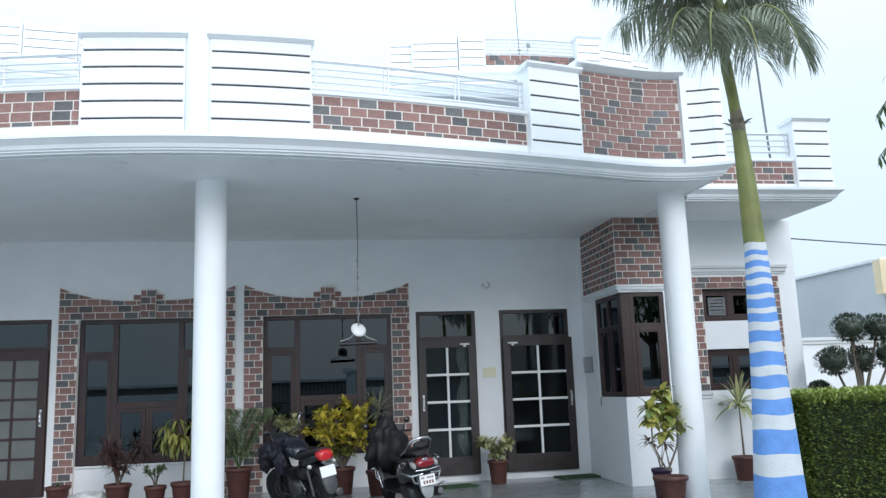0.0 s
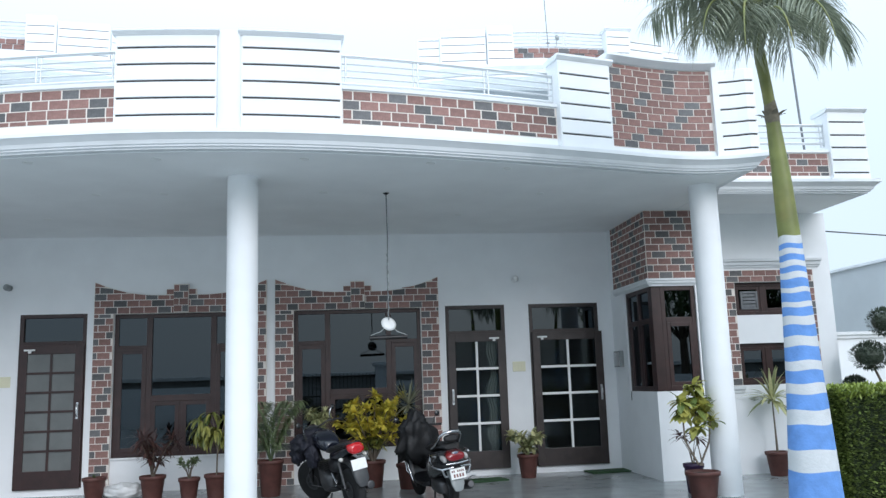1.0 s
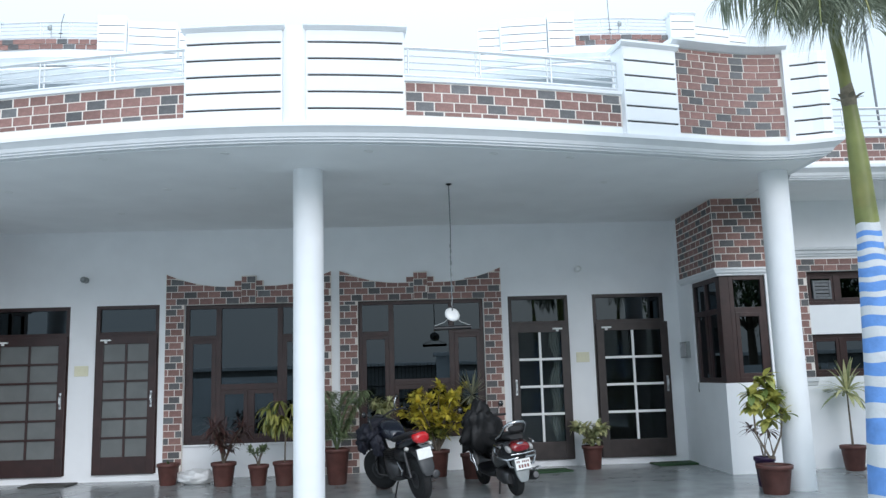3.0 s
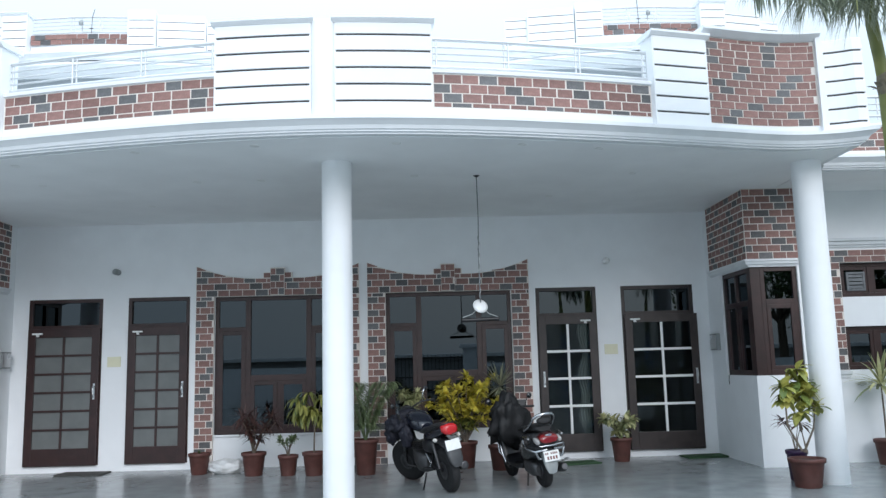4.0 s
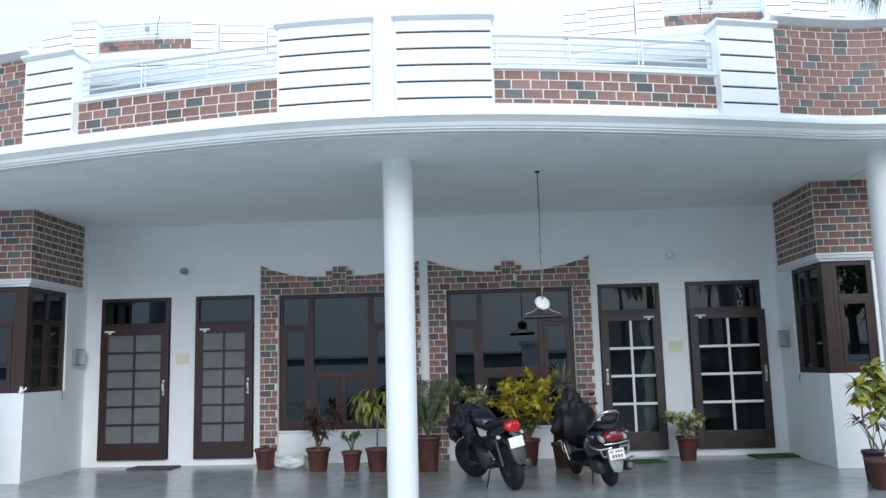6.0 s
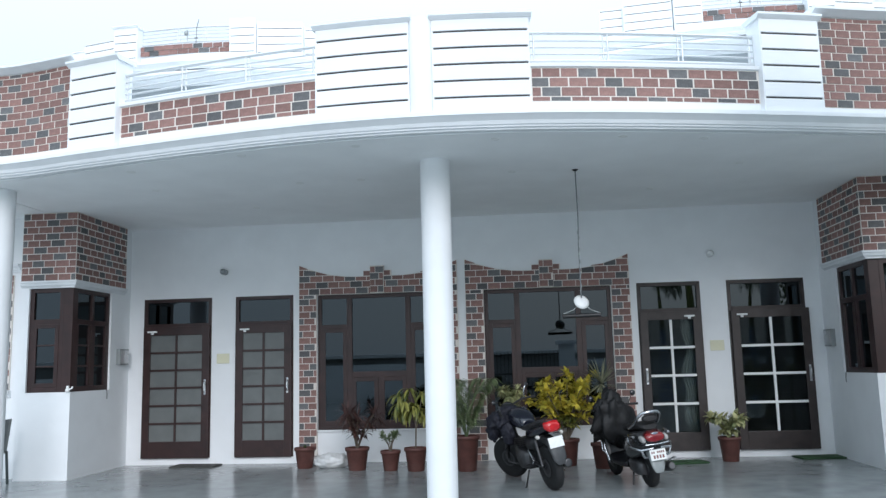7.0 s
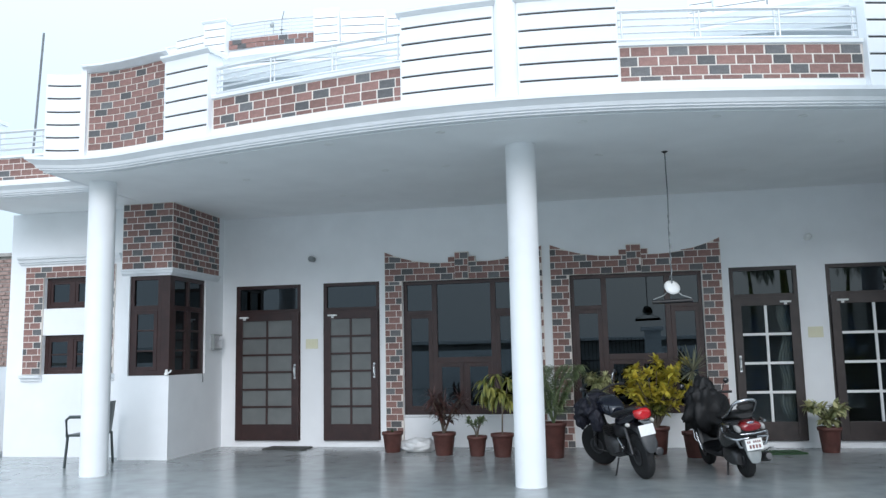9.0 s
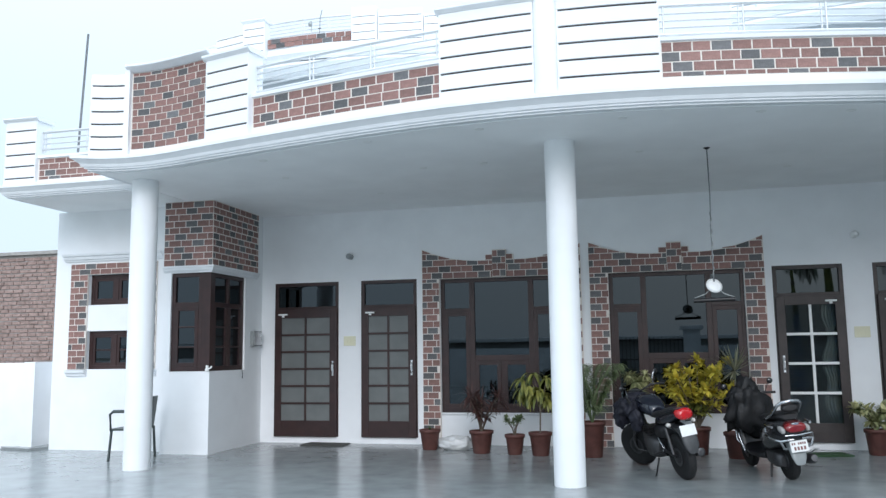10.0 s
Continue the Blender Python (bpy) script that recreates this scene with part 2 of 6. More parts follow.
# ---- mesh helpers ----
def box(bm, x0, x1, y0, y1, z0, z1, bevel=0.0):
    vs = [bm.verts.new(p) for p in ((x0, y0, z0), (x1, y0, z0), (x1, y1, z0), (x0, y1, z0), (x0, y0, z1), (x1, y0, z1), (x1, y1, z1), (x0, y1, z1))]
    fs = [bm.faces.new([vs[i] for i in q]) for q in ((3, 2, 1, 0), (4, 5, 6, 7), (0, 1, 5, 4), (1, 2, 6, 5), (2, 3, 7, 6), (3, 0, 4, 7))]
    if bevel:
        es = list({e for f in fs for e in f.edges})
        bmesh.ops.bevel(bm, geom=es, offset=bevel, segments=2, affect="EDGES", profile=0.6)
    return vs


def tube(bm, pts, radii, n=10, caps=True):
    """A round tube along a line of points."""
    pts = [Vector(p) for p in pts]
    if not hasattr(radii, "__len__"):
        radii = [radii] * len(pts)
    rings = []
    for i, p in enumerate(pts):
        d = (pts[min(i + 1, len(pts) - 1)] - pts[max(i - 1, 0)]).normalized()
        side = d.cross(Vector((0, 0, 1)))
        side = Vector((1, 0, 0)) if side.length < 0.05 else side.normalized()
        up = side.cross(d)
        rings.append([bm.verts.new(p + radii[i] * (math.cos(a) * side + math.sin(a) * up)) for a in (2 * math.pi * k / n for k in range(n))])
    for a, b in zip(rings, rings[1:]):
        for k in range(n):
            f = bm.faces.new((a[k], a[(k + 1) % n], b[(k + 1) % n], b[k]))
            f.smooth = True
    if caps:
        bm.faces.new([bm.verts.new(v.co) for v in rings[0]])
        bm.faces.new([bm.verts.new(v.co) for v in rings[-1][::-1]])


def lathe(bm, profile, n=24, centre=(0, 0, 0), axis="z", smooth=True):
    """Turns (radius, height) points about an axis through centre."""
    c = Vector(centre)
    rings = []
    for r, h in profile:
        ring = []
        for k in range(n):
            a = 2 * math.pi * k / n
            p = (r * math.cos(a), r * math.sin(a), h)
            p = {"z": p, "x": (p[2], p[0], p[1]), "y": (p[0], p[2], p[1])}[axis]
            ring.append(bm.verts.new(c + Vector(p)))
        rings.append(ring)
    for a, b in zip(rings, rings[1:]):
        for k in range(n):
            f = bm.faces.new((a[k], a[(k + 1) % n], b[(k + 1) % n], b[k]))
            f.smooth = smooth
    for ring in (rings[0], rings[-1]):
        bm.faces.new([bm.verts.new(v.co) for v in ring])
    bmesh.ops.recalc_face_normals(bm, faces=bm.faces[:])


def prism(bm, loop, a, b, axis="y"):
    """Extrudes a loop of 2D points between a and b along an axis (y: points are x, z; x: y, z; z: x, y)."""
    def at(p, h):
        return {"y": (p[0], h, p[1]), "x": (h, p[0], p[1]), "z": (p[0], p[1], h)}[axis]
    lo, hi = [bm.verts.new(at(p, a)) for p in loop], [bm.verts.new(at(p, b)) for p in loop]
    fs = [bm.faces.new(lo), bm.faces.new(hi[::-1])]
    for i in range(len(loop)):
        j = (i + 1) % len(loop)
        fs.append(bm.faces.new((lo[j], lo[i], hi[i], hi[j])))
    bmesh.ops.recalc_face_normals(bm, faces=fs)
    return fs


def sweep(bm, path, profile, closed=True):
    """Sweeps a profile of (outward offset, z) along a plan line of (x, y); outward is to the right of travel."""
    n = len(path)
    rings = []
    for i, (x, y) in enumerate(path):
        sides = []
        for a, b in ((i - 1, i), (i, i + 1)):
            if a >= 0 and b < n:
                dx, dy = path[b][0] - path[a][0], path[b][1] - path[a][1]
                l = math.hypot(dx, dy)
                sides.append((dy / l, -dx / l))
        p, q = sides[0], sides[-1]
        k = 1 + p[0] * q[0] + p[1] * q[1]
        nx, ny = (p[0] + q[0]) / k, (p[1] + q[1]) / k
        rings.append([bm.verts.new((x + o * nx, y + o * ny, z)) for o, z in profile])
    m = len(profile)
    for a, b in zip(rings, rings[1:]):
        for k in range(m if closed else m - 1):
            bm.faces.new((a[k], b[k], b[(k + 1) % m], a[(k + 1) % m]))
    if closed:
        bm.faces.new(rings[0])
        bm.faces.new(rings[-1][::-1])
    bmesh.ops.recalc_face_normals(bm, faces=bm.faces[:])


def obj(name, bm, mat, parent=None, label=""):
    me = bpy.data.meshes.new(name)
    bm.to_mesh(me)
    bm.free()
    me.materials.append(mat)
    ob = new(name, me)
    if parent:
        ob.parent = parent
    if label:
        ob["label"] = label
    return ob


def part(name, bm, mat, parent, label=""):
    return obj(name, bm, mat, parent, label)


def thing(name, label, category, group="", m=None, kind=""):
    ob = new(name)
    if m is not None:
        ob.matrix_basis = m
    return tagged(ob, label, category, group, kind)


def structure(name, bm, mat, label, category):
    return tagged(obj(name, bm, mat), label, category, kind="structure")


def wall_cells(bm, a0, a1, z0, z1, t0, t1, holes, along="x"):
    """A wall along x (thick in y) or along y (thick in x) with rectangular holes (a0, a1, z0, z1)."""
    cuts = sorted({a0, a1, *[h[0] for h in holes], *[h[1] for h in holes]})
    for p, q in zip(cuts, cuts[1:]):
        mid = (p + q) / 2
        spans, z = [], z0
        for h in sorted([h for h in holes if h[0] < mid < h[1]], key=lambda h: h[2]):
            if h[2] > z:
                spans.append((z, h[2]))
            z = h[3]
        if z < z1:
            spans.append((z, z1))
        for za, zb in spans:
            box(bm, *((p, q, t0, t1) if along == "x" else (t0, t1, p, q)), za, zb)
    bmesh.ops.remove_doubles(bm, verts=bm.verts[:], dist=0.0005)


# ---- plan ----
CEIL_Z, SLAB_TOP = 3.66, 3.84
PORCH_W, BAY_Y, BAY_OUT = 5.245, -1.62, 6.02
KIT_Y, HOUSE_W, BACK_Y = -1.35, 8.10, 7.0
EDGE_X = (0.0, 0.9, 1.7, 2.6, 3.5, 4.16, 4.6, 5.0, 5.35, 5.6, 5.74)
EDGE_Y = (-4.58, -4.53, -4.41, -4.22, -4.0, -3.83, -3.71, -3.64, -3.645, -3.70, -3.76)


def edge(x):
    """The plan of the curved front edge of the porch roof: y at x."""
    x = min(abs(x), EDGE_X[-1])
    i = max(k for k in range(len(EDGE_X) - 1) if EDGE_X[k] <= x)
    x0, x1, y0, y1 = EDGE_X[i], EDGE_X[i + 1], EDGE_Y[i], EDGE_Y[i + 1]

    def slope(k):
        if k == 0:
            return 0.0
        if k == len(EDGE_X) - 1:
            return (EDGE_Y[-1] - EDGE_Y[-2]) / (EDGE_X[-1] - EDGE_X[-2])
        return (EDGE_Y[k + 1] - EDGE_Y[k - 1]) / (EDGE_X[k + 1] - EDGE_X[k - 1])
    h, u = x1 - x0, (x - x0) / (x1 - x0)
    return (2 * u**3 - 3 * u**2 + 1) * y0 + (u**3 - 2 * u**2 + u) * h * slope(i) + (3 * u**2 - 2 * u**3) * y1 + (u**3 - u**2) * h * slope(i + 1)


def run(xa, xb, n=None):
    """Points of the roof's edge from xa to xb, left to right."""
    n = n or max(2, int((xb - xa) / 0.12))
    return [(xa + (xb - xa) * k / n, edge(xa + (xb - xa) * k / n)) for k in range(n + 1)]




# ---- bricks laid as separate pieces ----
BRICK_MESHES = {}


def brick_mesh(w, h, mat, cut=None):
    """A faced brick tile w by h with a chamfered front; cut: the heights lost at its two upper corners."""
    key = (round(w, 3), round(h, 3), mat.name, cut)
    if key not in BRICK_MESHES:
        a, b = cut or (0, 0)
        def ring(inset, y):
            x = w / 2 - inset
            return [(-x, y, -h / 2 + inset), (x, y, -h / 2 + inset), (x, y, h / 2 - inset - b), (-x, y, h / 2 - inset - a)]
        verts = ring(0, 0.004) + ring(0, -0.002) + ring(0.002, -0.003)
        faces = [(8, 9, 10, 11)]
        for base in (0, 4):
            faces += [(base + i, base + (i + 1) % 4, base + 4 + (i + 1) % 4, base + 4 + i) for i in range(4)]
        me = bpy.data.meshes.new("brick")
        me.from_pydata(verts, [], faces)
        me.materials.append(mat)
        BRICK_MESHES[key] = me
    return BRICK_MESHES[key]


def lay_bricks(parent, place, width, z0, z1, seed, pitch=0.205, row=0.15, joint=0.017, first=None, dark=0.27):
    """Rows of brick tiles over a face. place(u) gives x, y and the turn in degrees; z1 is a height or a function of u."""
    rng = random.Random(seed)
    top = z1 if callable(z1) else (lambda u: z1)
    highest = max(top(width * k / 40) for k in range(41))
    z, r = z0, 0
    wait = 2
    while z < highest - 0.02:
        h = (first or row) if r == 0 else row
        u = -(0.0 if r % 2 == 0 else pitch * 0.5) - rng.uniform(0, 0.02)
        while u < width - 0.02:
            length = pitch * rng.uniform(0.9, 1.1)
            a, b = max(0, u), min(width, u + length)
            u += length
            if b - a < 0.045:
                continue
            ta, tb = top(a + 0.01), top(b - 0.01)
            za, zb = min(z + h, ta), min(z + h, tb)
            if max(za, zb) - z < 0.035:
                continue
            hh = max(za, zb) - z - joint
            drop = min(abs(za - zb), hh - 0.009)
            cut = None if abs(za - zb) < 0.002 else (round(drop if zb > za else 0, 3), round(drop if za > zb else 0, 3))
            wait -= 1
            mat = RED
            if wait <= 0:
                mat, wait = DARK, rng.randint(3, 4) if dark > 0.26 else rng.randint(4, 5)
            w = round((b - a - joint) / 0.01) * 0.01
            ob = new("brick", brick_mesh(w, round(hh, 3), mat, cut))
            x, y, turn = place((a + b) / 2)
            ob.matrix_basis = pose(x, y, z + joint / 2 + hh / 2, 0, 0, turn)
            ob.parent = parent
        z += h
        r += 1


# ---- ground and paving ----
bm = bmesh.new()
vs = [bm.verts.new(p) for p in ((-600, -600, -0.06), (600, -600, -0.06), (600, 600, -0.06), (-600, 600, -0.06))]
bm.faces.new(vs)
structure("ground", bm, EARTH, "bare brown and green open ground reaching the horizon", "ground")
bm = bmesh.new()
box(bm, -9.4, 9.6, -19.8, 0.1, -0.3, 0.0)
structure("floor", bm, FLOOR, "polished grey stone forecourt floor with cloudy stains", "floor")

# ---- house walls ----
WIN = [(s * 1.28 - 0.95, s * 1.28 + 0.95, 0.48, 2.52) for s in (-1, 1)]
DOORS = [(2.61, 3.53), (3.91, 5.01)]
holes = list(WIN) + [(min(s * a, s * b), max(s * a, s * b), 0.10, 2.54) for s in (-1, 1) for a, b in DOORS]
bm = bmesh.new()
wall_cells(bm, -PORCH_W, PORCH_W, 0, CEIL_Z, 0.0, 0.23, holes)
wall_front = structure("wall_front", bm, WHITE, "white painted porch wall with two windows and four doors", "wall")
for s, tag in ((-1, "west"), (1, "east")):
    bm = bmesh.new()
    x0, x1 = sorted((s * PORCH_W, s * (PORCH_W + 0.2)))
    wall_cells(bm, BAY_Y, 0.23, 0, CEIL_Z, x0, x1, [(BAY_Y - 0.01, -0.58, 1.17, 2.60)], along="y")
    structure("wall_bay_side_" + tag, bm, WHITE, "white painted side wall of the projecting room beside the porch", "wall")
    bm = bmesh.new()
    x0, x1 = sorted((s * (PORCH_W + 0.2), s * BAY_OUT))
    hx = sorted((s * (PORCH_W + 0.19), s * 5.90))
    wall_cells(bm, x0, x1, 0, CEIL_Z, BAY_Y, BAY_Y + 0.2, [(hx[0], hx[1], 1.17, 2.60)])
    x0, x1 = sorted((s * (BAY_OUT - 0.2), s * BAY_OUT))
    box(bm, x0, x1, BAY_Y + 0.2, KIT_Y, 0, CEIL_Z)
    structure("wall_bay_front_" + tag, bm, WHITE, "white painted front wall of the projecting room with a corner window", "wall")
    bm = bmesh.new()
    x0, x1 = sorted((s * BAY_OUT, s * HOUSE_W))
    hx = sorted((s * 6.60, s * 7.50))
    wall_cells(bm, x0, x1, 0, CEIL_Z, KIT_Y, KIT_Y + 0.2, [(hx[0], hx[1], 1.21, 1.79), (hx[0], hx[1], 2.19, 2.66)])
    wall_kit = structure("wall_kitchen_" + tag, bm, WHITE, "white painted wall with two stacked small windows", "wall")
    bm = bmesh.new()
    x0, x1 = sorted((s * (HOUSE_W - 0.2), s * HOUSE_W))
    box(bm, x0, x1, KIT_Y + 0.2, BACK_Y, 0, CEIL_Z)
    structure("wall_outer_" + tag, bm, WHITE, "plain white painted outer side wall of the house", "wall")
bm = bmesh.new()
box(bm, -HOUSE_W, HOUSE_W, BACK_Y, BACK_Y + 0.2, 0, CEIL_Z)
structure("wall_back", bm, ROOM, "plain plastered back wall of the house", "wall")
bm = bmesh.new()
box(bm, -HOUSE_W + 0.21, HOUSE_W - 0.21, 0.24, BACK_Y - 0.01, 0.02, 0.1)
structure("floor_inside", bm, ROOM, "dim indoor floor behind the windows", "floor")
bm = bmesh.new()
box(bm, -0.1, 0.1, 0.23, BACK_Y, 0.1, CEIL_Z)
structure("wall_party", bm, ROOM, "plastered party wall between the two houses", "wall")
bm = bmesh.new()
box(bm, -HOUSE_W + 0.2, -0.1, 3.2, 3.35, 0.1, CEIL_Z)
box(bm, 0.1, HOUSE_W - 0.2, 3.2, 3.35, 0.1, CEIL_Z)
structure("wall_rooms", bm, ROOM, "plastered inner walls closing the front rooms", "wall")

# ---- roof slab, ceilings and cornice ----
SIDE_Y = -2.6
bm = bmesh.new()
loop = [(x * 0.985, y + 0.085) for x, y in run(-5.74, 5.74)] + [(5.74 * 0.99, 0.0), (-5.74 * 0.99, 0.0)]
prism(bm, loop, CEIL_Z, SLAB_TOP - 0.01, "z")
structure("ceiling", bm, CEIL, "pale grey-white painted porch ceiling with a curved front edge", "ceiling")
for s in (-1, 1):
    bm = bmesh.new()
    x0, x1 = sorted((s * 5.69, s * (HOUSE_W - 0.20)))
    box(bm, x0, x1, SIDE_Y + 0.06, 0.0, CEIL_Z, SLAB_TOP - 0.01)
    structure("ceiling_side", bm, CEIL, "white painted underside of the overhanging side roof", "ceiling")
bm = bmesh.new()
box(bm, -HOUSE_W, HOUSE_W, 0.0, BACK_Y + 0.2, CEIL_Z, SLAB_TOP - 0.01)
structure("roof", bm, WHITE, "flat white roof terrace of the house", "roof")
CORNICE = [(-0.09, 3.668), (0.0, 3.668), (0.0, 3.687), (0.028, 3.690), (0.028, 3.708), (0.045, 3.71), (0.062, 3.745), (0.115, 3.79), (0.125, 3.795), (0.125, 3.835), (0.02, 3.842), (-0.09, 3.842)]
bm = bmesh.new()
sweep(bm, [(-5.74, SIDE_Y + 0.05), (-5.74, edge(5.74))] + run(-5.58, 5.58, 106) + [(5.74, edge(5.74)), (5.74, SIDE_Y + 0.05)], CORNICE)
structure("trim_cornice", bm, TRIM, "white stepped plaster cornice along the curved porch roof", "cornice")
for s in (-1, 1):
    bm = bmesh.new()
    ROOF_W = HOUSE_W - 0.14
    line = [(5.87, SIDE_Y), (7.2, SIDE_Y), (ROOF_W, SIDE_Y), (ROOF_W, 0), (ROOF_W, BACK_Y)]
    sweep(bm, line if s > 0 else [(-x, y) for x, y in line[::-1]], CORNICE)
    structure("trim_cornice_side", bm, TRIM, "white stepped plaster cornice along the side roof", "cornice")


# ---- parapet ----
def plank_panel(name, line, z0, cuts, top, depth=0.15, proud=0.045, cap=True, label="white parapet panel with dark horizontal grooves", gap=0.022):
    """A grooved panel along a plan line: dark core, white boards between the grooves, and a coping."""
    root = thing(name, label, "parapet", kind="structure")
    bm = bmesh.new()
    sweep(bm, line, [(-depth, z0), (proud, z0), (proud, top - 0.05), (-depth, top - 0.05)])
    part("core", bm, GROOVE, root, "dark painted groove backing")
    bm = bmesh.new()
    ends = [z0] + list(cuts) + [top - 0.045]
    x0, y0 = line[0]
    for i, (a, b) in enumerate(zip(ends, ends[1:])):
        lo, hi = a + (gap / 2 if i else 0), b - (gap / 2 if i < len(ends) - 2 else 0)
        bm = bmesh.new()
        sweep(bm, line, [(-depth - 0.012, lo), (proud + 0.013, lo), (proud + 0.016, lo + 0.004), (proud + 0.016, hi - 0.004), (proud + 0.013, hi), (-depth - 0.012, hi)])
        part("board", bm, WHITE, root)
    # the plain ends of the panel
    bm = bmesh.new()
    for (xa, ya), (xb, yb) in ((line[0], line[1]), (line[-1], line[-2])):
        l = math.hypot(xb - xa, yb - ya)
        dx, dy = (xb - xa) / l, (yb - ya) / l
        sgn = 1 if (xa, ya) == line[0] else -1
        seg = [(xa - dx * 0.012, ya - dy * 0.012), (xa + dx * 0.004, ya + dy * 0.004)]
        sweep(bm, seg if sgn > 0 else seg[::-1], [(-depth - 0.014, z0), (proud + 0.012, z0), (proud + 0.012, top - 0.046), (-depth - 0.014, top - 0.046)])
    part("end_face", bm, WHITE, root)
    if cap:
        bm = bmesh.new()
        (xa, ya), (xb, yb) = line[0], line[1]
        l = math.hypot(xb - xa, yb - ya)
        first = (xa - (xb - xa) / l * 0.04, ya - (yb - ya) / l * 0.04)
        (xc, yc), (xd, yd) = line[-1], line[-2]
        l = math.hypot(xd - xc, yd - yc)
        last = (xc - (xd - xc) / l * 0.04, yc - (yd - yc) / l * 0.04)
        sweep(bm, [first] + line[1:-1] + [last], [(-depth - 0.05, top - 0.045), (proud + 0.02, top - 0.045), (proud + 0.06, top - 0.012), (proud + 0.06, top + 0.012), (-depth - 0.05, top + 0.012)])
        part("coping", bm, TRIM, root, "white plaster coping")
    return root


def railing(name, line, heights, posts, off=-0.07, radii=(0.020, 0.011)):
    """Horizontal tube rails along a plan line with paired posts."""
    root = thing(name, "white painted metal railing with thin horizontal bars", "railing")
    n = 8
    for i, z in enumerate(heights):
        r = radii[0] if i in (0, len(heights) - 1) else radii[1]
        bm = bmesh.new()
        sweep(bm, line, [(off + r * math.cos(2 * math.pi * k / n), z + r * math.sin(2 * math.pi * k / n)) for k in range(n)])
        part("rail", bm, RAILP, root)
    for u in posts:
        i = u * (len(line) - 1)
        k = min(int(i), len(line) - 2)
        f = i - k
        x, y = (line[k][j] * (1 - f) + line[k + 1][j] * f for j in (0, 1))
        for d in (-0.022, 0.022):
            bm = bmesh.new()
            tube(bm, [(x + d, y - off, heights[0] - 0.05), (x + d, y - off, heights[-1])], 0.010, 8)
            part("post", bm, RAILP, root)
    return root


def flip(line, s):
    return line if s > 0 else [(-x, y) for x, y in line[::-1]]


bm = bmesh.new()
lathe(bm, [(0.128, SLAB_TOP), (0.128, 4.80), (0.12, 4.82)], 32, (0, -4.565, 0))
box(bm, -0.12, 0.12, -4.56, -4.40, SLAB_TOP, 4.78)
structure("parapet_centre_pier", bm, WHITE, "rounded white pier between the two grooved parapet panels", "pier")
LINES = (3.99, 4.16, 4.33, 4.50, 4.67)
for s in (-1, 1):
    plank_panel("parapet_panel", flip(run(0.125, 1.06, 8), s), SLAB_TOP, LINES, 4.84)
    # low brick wall with railing
    line = flip(run(1.075, 3.40, 22), s)
    bm = bmesh.new()
    sweep(bm, line, [(-0.15, SLAB_TOP), (0.0, SLAB_TOP), (0.0, 4.295), (0.025, 4.30), (0.03, 4.335), (-0.17, 4.335), (-0.15, 4.30)])
    low = structure("parapet_low_wall", bm, WHITE, "low white parapet wall faced with red and grey brick tiles", "parapet")
    bm = bmesh.new()
    sweep(bm, line, [(-0.01, 3.942), (0.0012, 3.942), (0.0012, 4.29), (-0.01, 4.29)])
    part("mortar_bed", bm, MORTAR, low, "cream mortar between the tiles")
    def on_edge(u, s=s, a=1.085):
        x = s * (a + u) if s > 0 else -(3.39 - u)
        d = (edge(x + 0.02) - edge(x - 0.02)) / 0.04
        return x, edge(x) - 0.002, math.degrees(math.atan(d))
    lay_bricks(low, on_edge, 2.305, 3.945, 4.29, 10 + s, row=0.098, first=0.05, pitch=0.188, joint=0.0115, dark=0.24)
    railing("railing", line, (4.385, 4.46, 4.53, 4.60, 4.68), (0.01, 0.33, 0.66, 0.985))
    # grooved pier
    plank_panel("parapet_pier", flip(run(3.41, 4.02, 6), s), SLAB_TOP, LINES, 4.87, proud=0.07)
    # tall brick panel
    tall_end, end = (5.385, 5.83) if s > 0 else (5.25, 5.725)
    pts = run(4.03, tall_end, 16)
    line = flip(pts, s)
    bm = bmesh.new()
    sweep(bm, line, [(-0.15, SLAB_TOP), (0.0, SLAB_TOP), (0.0, 4.92), (-0.15, 4.92)])
    tall = structure("parapet_tall_wall", bm, WHITE, "tall curved white parapet wall faced with red and grey brick tiles", "parapet")
    bm = bmesh.new()
    sweep(bm, line, [(-0.01, 3.922), (0.0012, 3.922), (0.0012, 4.9), (-0.01, 4.9)])
    part("mortar_bed", bm, MORTAR, tall, "cream mortar between the tiles")
    def on_tall(u, s=s, tall_end=tall_end):
        x = (4.05 + u) if s > 0 else -(tall_end - 0.02 - u)
        d = (edge(x + 0.02) - edge(x - 0.02)) / 0.04
        return x, edge(x) - 0.0045, math.degrees(math.atan(d))
    lay_bricks(tall, on_tall, tall_end - 4.07, 3.925, 4.90, 20 + s, row=0.0845, pitch=0.172, joint=0.0101, dark=0.2)
    bm = bmesh.new()
    sweep(bm, flip([(4.0, edge(4.0))] + pts[1:-1] + [(tall_end + 0.04, edge(tall_end + 0.04))], s), [(-0.2, 4.905), (0.02, 4.905), (0.11, 4.955), (0.11, 4.985), (-0.2, 4.985)])
    part("coping", bm, TRIM, tall, "white plaster coping with a sloping underside")
    bm = bmesh.new()
    sweep(bm, flip(run(tall_end - 0.005, tall_end + 0.065, 2), s), [(-0.15, SLAB_TOP), (0.06, SLAB_TOP), (0.06, 4.93), (-0.15, 4.93)])
    part("jamb", bm, WHITE, tall)
    # grooved end panel, turning back along the side
    plank_panel("parapet_end_panel", flip(run(tall_end + 0.07, end, 4), s), SLAB_TOP, (3.93, 4.09, 4.25, 4.41, 4.58, 4.74), 4.93, cap=False, proud=0.02)
    bm = bmesh.new()
